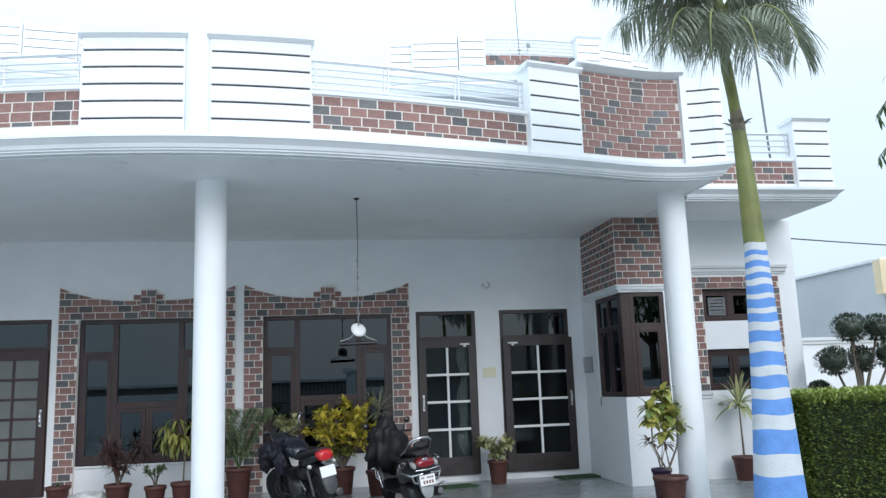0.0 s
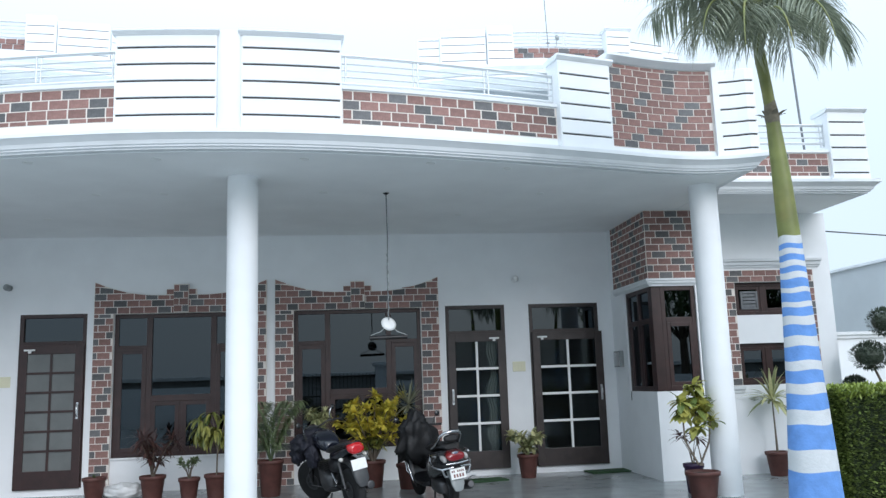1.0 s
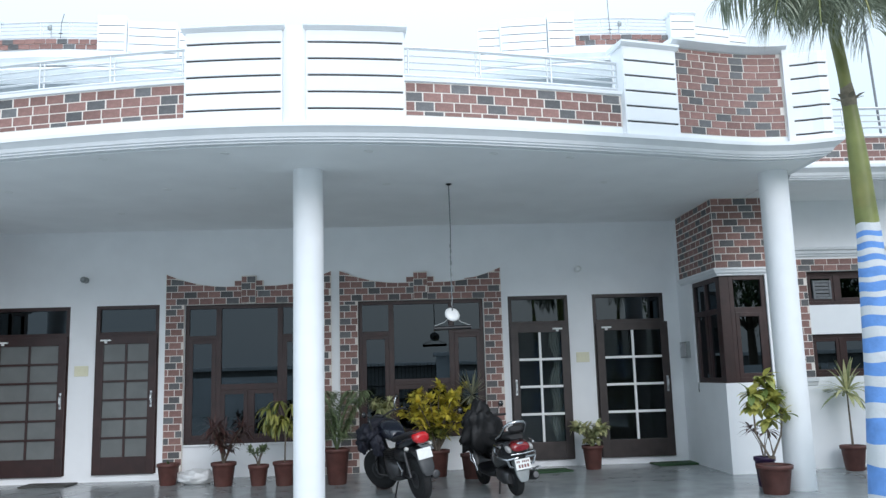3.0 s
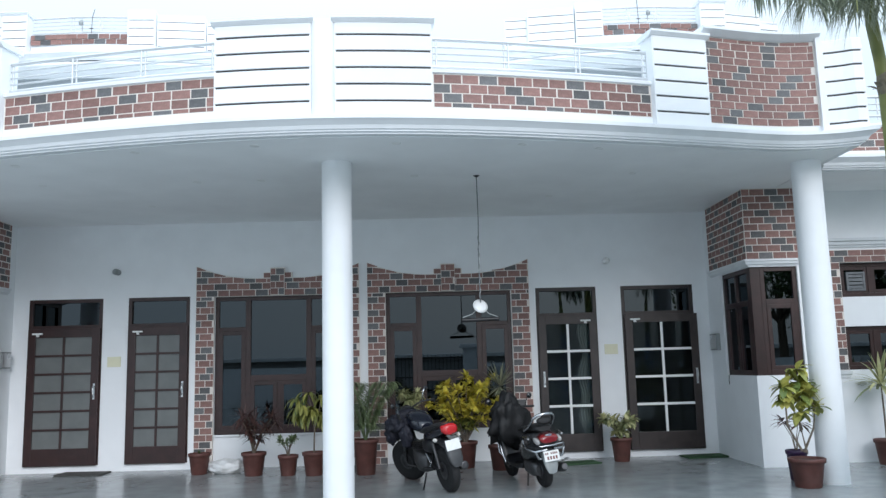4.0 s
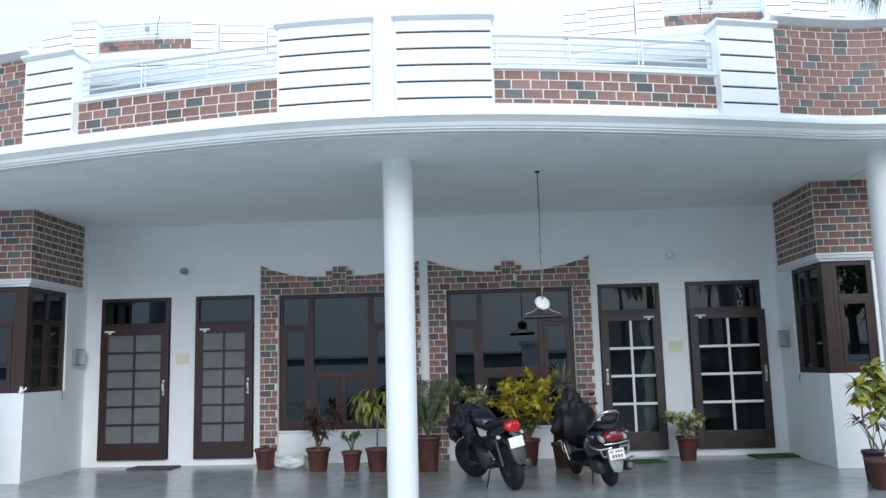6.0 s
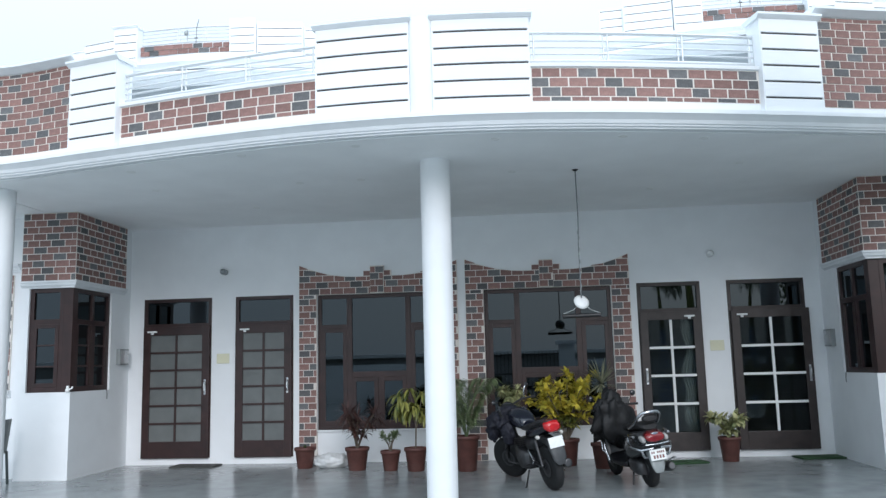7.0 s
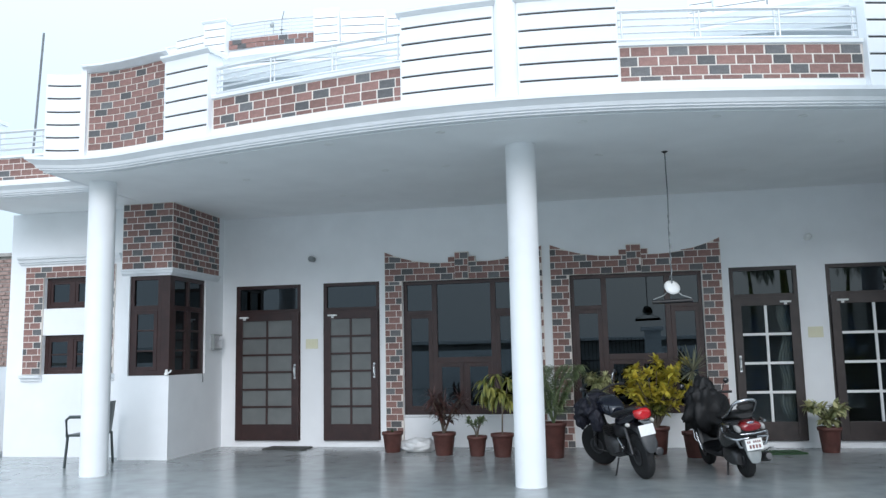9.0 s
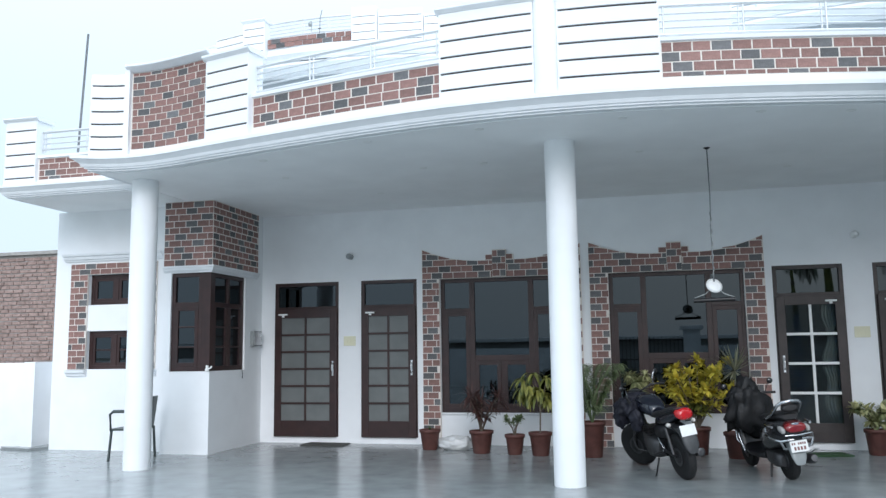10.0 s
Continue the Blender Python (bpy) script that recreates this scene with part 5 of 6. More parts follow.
# the steering stands turned to the left, so the front parts swing about the steering head
head, foot = Vector((1.06, 0, 0.98)), Vector((1.31, 0, 0.33))
swing = Matrix.Translation(head) @ Matrix.Rotation(radians(26), 4, (head - foot).normalized()) @ Matrix.Translation(-head)
for ob in front:
    ob.matrix_basis = swing
for q in (-1, 1):
    lines_part(bike, "foot_rest_hanger", CHROME, [[(0.30, q * 0.14, 0.52), (0.16, q * 0.15, 0.42), (0.20, q * 0.15, 0.36)]], 0.011, "bright metal foot rest hanger")
# guard and bundle hung on the left side
lines_part(bike, "crash_guard", BLACK, [[(0.86, 0.1, 0.62), (0.84, 0.26, 0.5), (0.8, 0.25, 0.34), (0.78, 0.1, 0.28)], [(0.86, -0.1, 0.62), (0.84, -0.26, 0.5), (0.8, -0.25, 0.34), (0.78, -0.1, 0.28)]], 0.011)
NAVYCLOTH = material("dark_blue_cloth", (0.007, 0.008, 0.017), 0.7, vary=0.3, scale=10, bump=0.4)
for (cx, cy, cz), (ax, ay, az), seed in (((0.93, 0.22, 0.90), (0.19, 0.16, 0.14), 0), ((0.95, 0.05, 0.97), (0.13, 0.19, 0.10), 4), ((0.76, 0.20, 0.74), (0.10, 0.09, 0.16), 8), ((1.02, 0.30, 0.80), (0.10, 0.10, 0.17), 12)):
    bm = bmesh.new()
    bmesh.ops.create_icosphere(bm, subdivisions=4, radius=1)
    for v in bm.verts:
        k = 1 + 0.30 * noise.noise(v.co * 2 + Vector((seed, 0, 0))) + 0.20 * noise.noise(v.co * 5 + Vector((0, seed, 0)))
        v.co = Vector((cx + ax * v.co.x * k, cy + ay * v.co.y * k, cz + az * v.co.z * k))
    for f in bm.faces:
        f.smooth = True
    part("jacket_fold", bm, NAVYCLOTH, bike, "dark blue cloth hung over the handlebar")

# scooter
sc = thing("scooter", "black scooter with a chrome grab rail and red tail lamp", "scooter", m=pose(2.278, -2.72, 0, 0, 0, 105) @ pose(0, 0, 0, -7, 0, 0) @ Matrix.Scale(0.85, 4))
wheel(sc, 0.0, 0.225, 0.10, 0.45, 5)
wheel(sc, 1.24, 0.225, 0.09, 0.45, 5)
body(sc, "rear_body", SCPAINT, [(-0.36, 0.66, 0.07, 0.06), (-0.28, 0.64, 0.155, 0.125), (-0.1, 0.60, 0.20, 0.17), (0.15, 0.55, 0.205, 0.20), (0.35, 0.50, 0.17, 0.20), (0.45, 0.46, 0.12, 0.16)], power=3)
body(sc, "seat", SEAT, [(-0.27, 0.80, 0.09, 0.03), (-0.18, 0.81, 0.135, 0.05), (0.05, 0.80, 0.15, 0.055), (0.3, 0.76, 0.145, 0.05), (0.46, 0.75, 0.10, 0.04)])
body(sc, "floorboard", BLACK, [(0.38, 0.27, 0.14, 0.05), (0.5, 0.26, 0.19, 0.035), (0.8, 0.27, 0.19, 0.035), (0.9, 0.32, 0.18, 0.06)], power=4)
bm = bmesh.new()
prof = [(0.90, 0.25), (0.98, 0.40), (1.02, 0.62), (1.04, 0.86), (1.08, 0.88), (1.12, 0.80), (1.16, 0.60), (1.12, 0.42), (0.98, 0.24)]
rows = []
for (xx, zz) in prof:
    w = 0.20 - 0.10 * max(0, (zz - 0.62) / 0.3)
    rows.append([bm.verts.new((xx - 0.06 * abs(t) ** 2, w * t, zz)) for t in (-1, -0.5, 0, 0.5, 1)])
for a, b in zip(rows, rows[1:] + rows[:1]):
    for k in range(4):
        bm.faces.new((a[k], a[k + 1], b[k + 1], b[k])).smooth = True
for k in (0, 4):
    bm.faces.new([r[k] for r in rows])
bmesh.ops.recalc_face_normals(bm, faces=bm.faces[:])
part("front_apron", bm, BLACK, sc)
body(sc, "front_mudguard", BLACKP, [(1.02, 0.33, 0.06, 0.02), (1.12, 0.44, 0.075, 0.03), (1.28, 0.47, 0.08, 0.03), (1.42, 0.40, 0.07, 0.025)])
body(sc, "handlebar_cowl", BLACKP, [(0.93, 1.0, 0.06, 0.04), (1.0, 1.0, 0.17, 0.065), (1.1, 0.98, 0.15, 0.075), (1.17, 0.95, 0.06, 0.05)])
lines_part(sc, "handlebar", BLACK, [[(0.86, -0.35, 1.0), (0.95, -0.2, 1.01), (0.98, 0, 1.0), (0.95, 0.2, 1.01), (0.86, 0.35, 1.0)]], 0.017)
lines_part(sc, "steering_column", BLACK, [[(1.24, 0.06, 0.225), (1.14, 0.06, 0.45), (1.02, 0.0, 0.95)]], 0.03)
for q in (-1, 1):
    lines_part(sc, "mirror_stalk", BLACK, [[(0.94, q * 0.24, 1.02), (0.92, q * 0.30, 1.16)]], 0.006)
    bm = bmesh.new()
    lathe(bm, [(0.01, -0.015), (0.034, -0.01), (0.042, 0.0), (0.034, 0.008), (0.01, 0.01)], 18, (0.92, q * 0.32, 1.16), "x")
    part("mirror", bm, BLACKP, sc)
    lines_part(sc, "side_guard", CHROME, [[(-0.36, q * 0.05, 0.54), (-0.34, q * 0.2, 0.53), (-0.2, q * 0.265, 0.56), (-0.05, q * 0.25, 0.62), (-0.1, q * 0.255, 0.72), (-0.25, q * 0.24, 0.70)], [(-0.34, q * 0.2, 0.53), (-0.33, q * 0.17, 0.44), (-0.28, q * 0.10, 0.42)]], 0.016, "chrome side guard")
    lines_part(sc, "front_guard", CHROME, [[(0.92, q * 0.16, 0.30), (1.0, q * 0.24, 0.42), (1.05, q * 0.22, 0.62)]], 0.011, "chrome front guard")
    bm = bmesh.new()
    blob(bm, [(-0.375, 0.645, 0.012, 0.018), (-0.36, 0.65, 0.028, 0.034), (-0.29, 0.665, 0.034, 0.04), (-0.20, 0.69, 0.015, 0.02)], 14)
    bmesh.ops.translate(bm, verts=bm.verts[:], vec=(0, q * 0.155, 0))
    part("indicator", bm, GREYLENS, sc, "clear indicator lamp")
lines_part(sc, "grab_rail", CHROME, [[(0.06, 0.16, 0.78), (-0.14, 0.168, 0.84), (-0.28, 0.150, 0.95), (-0.33, 0.10, 0.99), (-0.345, 0.0, 1.0), (-0.33, -0.10, 0.99), (-0.28, -0.150, 0.95), (-0.14, -0.168, 0.84), (0.06, -0.16, 0.78)]], 0.021, "chrome grab rail")
body(sc, "back_rest", SEAT, [(-0.325, 0.91, 0.07, 0.025), (-0.31, 0.91, 0.105, 0.05), (-0.265, 0.91, 0.10, 0.045)])
body(sc, "tail_lamp", DARKRED, [(-0.395, 0.665, 0.09, 0.028), (-0.385, 0.67, 0.125, 0.05), (-0.30, 0.70, 0.135, 0.06)], "dark red tail lamp")
body(sc, "lamp_trim", CHROME, [(-0.39, 0.725, 0.03, 0.012), (-0.38, 0.725, 0.05, 0.018), (-0.35, 0.725, 0.05, 0.018)])
body(sc, "rear_mudguard", GREYBOX, [(-0.335, 0.25, 0.06, 0.03), (-0.325, 0.33, 0.092, 0.075), (-0.28, 0.43, 0.10, 0.07), (-0.18, 0.48, 0.09, 0.04)], "grey rear mudguard")
lines_part(sc, "apron_strip", CHROME, [[(0.88, 0.205, 0.28), (0.97, 0.215, 0.45), (1.0, 0.205, 0.62), (1.01, 0.16, 0.80)]], 0.011, "chrome apron edge strip")
lines_part(sc, "bumper_bar", CHROME, [[(-0.40, -0.16, 0.60), (-0.425, 0.0, 0.595), (-0.40, 0.16, 0.60)]], 0.010, "chrome bar under the tail lamp")
plate(sc, -0.375, 0.455, 0.215, 0.135, 10, [(0.032, -0.085 + 0.026 * i, -0.068 + 0.026 * i, 0.026) for i in range(7) if i != 4] + [(-0.025, -0.075 + 0.04 * i, -0.05 + 0.04 * i, 0.042) for i in range(4)])
bm = bmesh.new()
tube(bm, [(0.25, -0.14, 0.22), (0.1, -0.16, 0.22), (0.05, -0.165, 0.23), (-0.28, -0.18, 0.27), (-0.33, -0.18, 0.28)], [0.02, 0.03, 0.06, 0.062, 0.04], 16)
part("exhaust", bm, ENGINE, sc, "grey exhaust silencer")
body(sc, "engine", ENGINE, [(-0.05, 0.24, 0.12, 0.07), (0.1, 0.26, 0.16, 0.11), (0.3, 0.28, 0.15, 0.10), (0.4, 0.3, 0.10, 0.06)], power=4)
lines_part(sc, "kick_pedal", STEEL, [[(0.0, -0.2, 0.24), (-0.2, -0.26, 0.36), (-0.22, -0.31, 0.36)]], 0.009)
for q in (-1, 1):
    lines_part(sc, "stand_leg", BLACK, [[(0.3, q * 0.1, 0.2), (0.24, q * 0.16, 0.012)]], 0.014)
bm = bmesh.new()
bmesh.ops.create_icosphere(bm, subdivisions=4, radius=1)
for v in bm.verts:
    k = 1 + 0.40 * noise.noise(v.co * 1.9) + 0.26 * noise.noise(v.co * 4.5) + 0.10 * noise.noise(v.co * 9)
    v.co = Vector((0.90 + 0.15 * v.co.x * k - 0.06 * v.co.z, 0.06 + 0.23 * v.co.y * k * (1.15 - 0.35 * v.co.z), 0.86 + 0.38 * v.co.z * k))
for f in bm.faces:
    f.smooth = True
part("jacket", bm, material("black_cloth", (0.006, 0.006, 0.007), 0.6, vary=0.3, scale=10, bump=0.4), sc, "black jacket hung over the handlebar")

# ---- small fixtures of the porch ----
lamp = thing("hanging_lamp", "white enamel lamp hanging on a long chain from the ceiling", "lamp", m=pose(1.595, -2.75, 0))
lines_part(lamp, "chain", RUST, [[(0, 0, CEIL_Z), (0.006, 0, 3.1), (-0.004, 0, 2.7), (0.0, 0, 2.13)]], 0.0065)
lines_part(lamp, "twisted_wire", GREYBOX, [[(0.008 * math.cos(i * 0.9), 0.008 * math.sin(i * 0.9), 2.14 + i * 0.02) for i in range(40)]], 0.005, n=5)
bm = bmesh.new()
lathe(bm, [(0.015, 3.64), (0.035, 3.655), (0.04, CEIL_Z - 0.002)], 20)
part("ceiling_rose", bm, BLACK, lamp)
bm = bmesh.new()
lathe(bm, [(0.01, 0.016), (0.065, 0.012), (0.092, -0.004), (0.088, -0.014), (0.02, -0.004)], 28)
disc = part("disc", bm, LAMPW, lamp)
disc.matrix_basis = pose(0, 0, 2.09, 58, 30, 0)
bm = bmesh.new()
lathe(bm, [(0.008, -0.05), (0.028, -0.045), (0.03, -0.01), (0.02, 0.0)], 16)
hub = part("socket", bm, RUST, lamp)
hub.matrix_basis = pose(0, -0.01, 2.09, 58, 30, 0)
lines_part(lamp, "arm", GREYBOX, [[(-0.02, 0, 2.07), (-0.10, 0, 1.995), (-0.215, 0, 1.955)], [(0.02, 0, 2.07), (0.10, 0, 1.995), (0.205, 0, 1.955)]], 0.006)
lines_part(lamp, "tube_holder", BLACK, [[(-0.225, 0, 1.925), (0.215, 0, 1.935)]], 0.024)

for x, y in ((-0.74, -4.25), (0.70, -4.25), (-0.98, -2.75), (-1.75, -2.72), (0.85, -2.80), (2.66, -1.45), (-3.45, -3.65), (-2.75, -1.35), (2.0, -4.1), (2.85, -3.88), (3.5, -2.7), (-2.0, -4.1), (-3.6, -2.7)):
    root = thing("ceiling_spot", "small white recessed ceiling spotlight, switched off", "ceiling light", "porch ceiling spots", pose(x, y, CEIL_Z))
    bm = bmesh.new()
    lathe(bm, [(0.048, 0.0), (0.050, -0.004), (0.042, -0.006), (0.038, -0.002)], 20)
    part("trim_ring", bm, LAMPW, root)
    bm = bmesh.new()
    lathe(bm, [(0.037, -0.003), (0.03, -0.004), (0.005, -0.005)], 16)
    part("lens", bm, LAMPW, root)
for x, mat in ((-3.70, GREYBOX), (3.70, LAMPW)):
    root = thing("wall_lamp", "small round wall lamp on a short bracket, switched off", "wall lamp", "wall lamps", pose(x, 0, 2.93))
    bm = bmesh.new()
    lathe(bm, [(0.045, 0.0), (0.045, -0.02), (0.02, -0.03)], 18, axis="y")
    part("base", bm, mat, root)
    bm = bmesh.new()
    lathe(bm, [(0.018, -0.03), (0.03, -0.05), (0.048, -0.09), (0.045, -0.12), (0.02, -0.145)], 18, axis="y")
    part("globe", bm, mat, root)
for x in (-3.72, 3.72):
    root = thing("switch_plate", "ivory switch plate on the wall between the doors", "switch", "switch plates", pose(x, 0, 1.59))
    bm = bmesh.new()
    box(bm, -0.10, 0.10, -0.012, 0.0, -0.075, 0.075, 0.004)
    part("plate", bm, IVORY, root)
    for i in (-1, 0, 1):
        bm = bmesh.new()
        box(bm, i * 0.05 - 0.015, i * 0.05 + 0.015, -0.018, -0.0122, -0.03, 0.03, 0.002)
        part("switch", bm, IVORY, root)
for s in (-1, 1):
    root = thing("meter_box", "grey metal meter box on the side wall", "meter box", "meter boxes", pose(s * PORCH_W, -0.26, 1.65))
    bm = bmesh.new()
    x0, x1 = sorted((0, -s * 0.06))
    box(bm, x0, x1, -0.14, 0.14, -0.12, 0.12, 0.006)
    part("box", bm, GREYBOX, root)
    bm = bmesh.new()
    x0, x1 = sorted((-s * 0.061, -s * 0.068))
    box(bm, x0, x1, -0.12, 0.12, -0.10, 0.10, 0.002)
    part("cover", bm, STEEL, root)
for x, y, w, d, r, mat, lab in ((3.02, -0.62, 0.60, 0.34, 12, MAT_GREEN, "green coir doormat lying before the door"), (4.98, -0.24, 0.70, 0.38, 6, MAT_GREEN, "green coir doormat lying before the door"), (-4.02, -0.26, 0.68, 0.36, -3, MAT_GREY, "worn grey doormat lying before the door")):
    bm = bmesh.new()
    box(bm, -w / 2, w / 2, -d / 2, d / 2, 0.001, 0.022, 0.006)
    ob = tagged(obj("doormat", bm, mat), lab, "doormat", "doormats")
    ob.matrix_basis = pose(x, y, 0, 0, 0, r)

# a small white holder left on the corner of the sill, and loose wire ends below the corner windows
clip = thing("lamp_holder", "small white lamp holder standing on the window sill", "lamp holder", m=pose(-5.27, -1.65, 1.175))
bm = bmesh.new()
lathe(bm, [(0.028, 0.0), (0.03, 0.03), (0.018, 0.045), (0.02, 0.075), (0.012, 0.08)], 14)
part("body", bm, LAMPW, clip)
bm = bmesh.new()
tube(bm, [(0.02, 0, 0.03), (0.055, 0.01, 0.045), (0.06, 0.015, 0.07)], 0.012, 8)
part("neck", bm, LAMPW, clip)
for s in (-1, 1):
    bm = bmesh.new()
    tube(bm, [(s * 5.24, -0.66, 1.17), (s * 5.232, -0.66, 1.10), (s * 5.238, -0.65, 1.04)], 0.005, 6)
    tagged(obj("wire_end", bm, CABLE), "short loose wire end hanging below the corner window", "wire", "loose wires")

# plastic chair behind the column
ch = thing("plastic_chair", "dark grey-green moulded plastic armchair behind the column", "chair", m=pose(-6.09, -2.15, 0, 0, 0, -82) @ Matrix.Diagonal((1, 0.78, 1, 1)))
for x, y in ((-0.24, -0.24), (0.24, -0.24), (-0.22, 0.24), (0.22, 0.24)):
    lines_part(ch, "leg", PLASTIC, [[(x * 1.12, y * 1.1, 0.0), (x, y, 0.42)]], 0.022)
bm = bmesh.new()
box(bm, -0.25, 0.25, -0.26, 0.25, 0.40, 0.43, 0.012)
part("seat", bm, PLASTIC, ch)
for q in (-1, 1):
    lines_part(ch, "arm", PLASTIC, [[(q * 0.25, -0.25, 0.40), (q * 0.27, -0.26, 0.62), (q * 0.27, -0.20, 0.66), (q * 0.27, 0.18, 0.66), (q * 0.24, 0.25, 0.64)]], 0.022)
bm = bmesh.new()
rows = []
for i in range(6):
    z = 0.42 + i * 0.085
    rows.append([(t * (0.24 - 0.005 * i), 0.21 + 0.016 * i + 0.02 * (1 - t * t), z) for t in (-1, -0.5, 0, 0.5, 1)])
fr = [[bm.verts.new(p) for p in r] for r in rows]
bk = [[bm.verts.new((p[0], p[1] + 0.02, p[2])) for p in r] for r in rows]
for g in (fr, bk):
    for a, b in zip(g, g[1:]):
        for k in range(4):
            bm.faces.new((a[k], a[k + 1], b[k + 1], b[k])).smooth = True
for k in range(4):
    bm.faces.new((fr[-1][k], fr[-1][k + 1], bk[-1][k + 1], bk[-1][k]))
for a, b in zip(range(5), range(1, 6)):
    for k in (0, 4):
        bm.faces.new((fr[a][k], fr[b][k], bk[b][k], bk[a][k]))
bmesh.ops.recalc_face_normals(bm, faces=bm.faces[:])
part("backrest", bm, PLASTIC, ch)

# ---- on the roofs ----
for x, top, lean in ((-7.20, 6.20, 0.12), (7.43, 6.3, -0.10)):
    root = thing("roof_pole", "thin grey metal pole standing on the side roof", "pole", "roof poles", pose(x, -2.15, SLAB_TOP))
    lines_part(root, "shaft", RUST, [[(0, 0, 0), (lean, 0, top - SLAB_TOP)]], 0.016)
    bm = bmesh.new()
    lathe(bm, [(0.07, 0.0), (0.07, 0.02), (0.03, 0.03)], 12)
    part("base_plate", bm, RUST, root)
for s in (-1, 1):
    root = thing("terrace_lamp", "small black bulkhead lamp on the upper railing", "lamp", "terrace lamps", pose(s * 5.03, 1.40, 7.56))
    bm = bmesh.new()
    lathe(bm, [(0.015, -0.05), (0.036, -0.03), (0.04, 0.015), (0.02, 0.04)], 14)
    part("housing", bm, GREYBOX, root)
    lines_part(root, "bracket", STEEL, [[(0, 0.0, 0.05), (0, 0.06, 0.08), (0, 0.06, -0.15)]], 0.010)
    root = thing("antenna", "thin metal aerial rod on the upper parapet", "antenna", "aerials", pose(s * 4.86, 1.44, 7.37))
    lines_part(root, "rod", RUST, [[(0, 0, 0), (-0.03, 0, 1.1)]] if s > 0 else [[(0, 0, 0), (0.01, 0, 0.30), (0.05, 0, 0.46)]], 0.007)
    lines_part(root, "clamp", RUST, [[(-0.03, 0, 0.1), (0.03, 0, 0.1)]], 0.012)

# ---- palm with painted trunk ----
palm = thing("palm_tree", "royal palm with blue and white painted trunk bands and drooping fronds", "palm tree", m=pose(4.66, -6.2, 0))
tagged(palm, group="painted palms")


def trunk_r(z):
    return np.interp(z, (0, 0.45, 0.9, 1.4, 1.9, 2.46, 2.9, 3.3, 3.62), (0.225, 0.195, 0.166, 0.136, 0.112, 0.086, 0.076, 0.060, 0.048))


def trunk_x(z):
    return np.interp(z, (0, 2.4, 3.0, 3.6, 4.1, 4.6), (0.0, 0.0, -0.02, -0.055, -0.11, -0.12))


def trunk_part(name, z0, z1, mat, label="", n=3):
    bm = bmesh.new()
    rings = []
    for i in range(n + 1):
        z = z0 + (z1 - z0) * i / n
        r, x = trunk_r(z), trunk_x(z)
        rings.append([bm.verts.new((x + r * math.cos(a) * (1 + 0.02 * math.sin(5 * a + z * 3)), r * math.sin(a), z + 0.006 * math.sin(3 * a + z * 9))) for a in (2 * math.pi * k / 28 for k in range(28))])
    for a, b in zip(rings, rings[1:]):
        for k in range(28):
            bm.faces.new((a[k], a[(k + 1) % 28], b[(k + 1) % 28], b[k])).smooth = True
    return part(name, bm, mat, palm, label)


Z = lambda y: 2.46 - (y - 432) * 2.01 / 450
EDGES = [Z(420 + c / 1.92) for c in (22, 50, 68, 88, 110, 130, 150, 172, 203, 220, 252, 270, 300, 330, 368, 402, 450, 482, 525, 560, 612, 660, 740, 810, 900)] + [0.32, 0.0]
for i, (a, b) in enumerate(zip(EDGES, EDGES[1:])):
    trunk_part("painted_band", b, a, TRUNK_WHITE if i % 2 == 0 else TRUNK_BLUE)
trunk_part("crownshaft", EDGES[0], 3.47, SHAFT, "smooth green crownshaft", 10)
bm = bmesh.new()
tube(bm, [(trunk_x(3.41), 0, 3.41), (trunk_x(3.48), 0, 3.48), (trunk_x(3.6), 0, 3.6)], [0.056, 0.060, 0.046], 16)
for i in range(7):
    a = i * 0.9
    blade(bm, (trunk_x(3.46) + 0.045 * math.cos(a), 0.045 * math.sin(a), 3.46), (math.cos(a), math.sin(a), 1.3), 0.10, 0.05, 0.8, 3)
part("husk", bm, HUSK, palm, "dry grey leaf-base husk")
tb = bmesh.new()
tube(tb, [(trunk_x(z), 0, z) for z in (3.45, 3.7, 4.0, 4.2, 4.5, 4.7)], [0.048, 0.046, 0.048, 0.05, 0.045, 0.03], 16)
part("upper_shaft", tb, SHAFT, palm)


def frond(az, length, rise, droop, start=(-0.12, 0, 4.35), leaflet=0.50, seed=0):
    """One feather frond: an arching midrib with two rows of hanging leaflets."""
    r = random.Random(seed)
    n = 34
    d = Vector((math.cos(radians(az)) * math.cos(radians(rise)), math.sin(radians(az)) * math.cos(radians(rise)), math.sin(radians(rise))))
    p = Vector(start)
    pts, ways = [], []
    for i in range(n + 1):
        pts.append(p.copy())
        ways.append(d.copy())
        p += d * (length / n)
        d = (d + Vector((0, 0, -droop / n * (0.4 + 1.2 * i / n)))).normalized()
    bm = bmesh.new()
    tube(bm, pts, [0.022 * (1 - 0.85 * i / n) for i in range(n + 1)], 6)
    rib = part("midrib", bm, SHAFT, palm)
    bm = bmesh.new()
    for i in range(5, n + 1):
        d = ways[i]
        side = d.cross(Vector((0, 0, 1)))
        side = Vector((0, 1, 0)) if side.length < 0.05 else side.normalized()
        f = i / n
        L = leaflet * (0.55 + 0.9 * math.sin(math.pi * min(1, f * 0.9 + 0.08)) * 0.6)
        for q in (-1, 1):
            for rep in range(3):
                w = d * r.uniform(0.35, 0.75) + side * q * r.uniform(0.7, 1.0) + Vector((0, 0, r.uniform(-0.25, 0.35)))
                blade(bm, pts[i] - d * (rep * 0.33 * length / n), w, L * r.uniform(0.8, 1.15), 0.014, r.uniform(1.2, 2.8), 5, 0.3)
    part("feather", bm, PALM, rib)


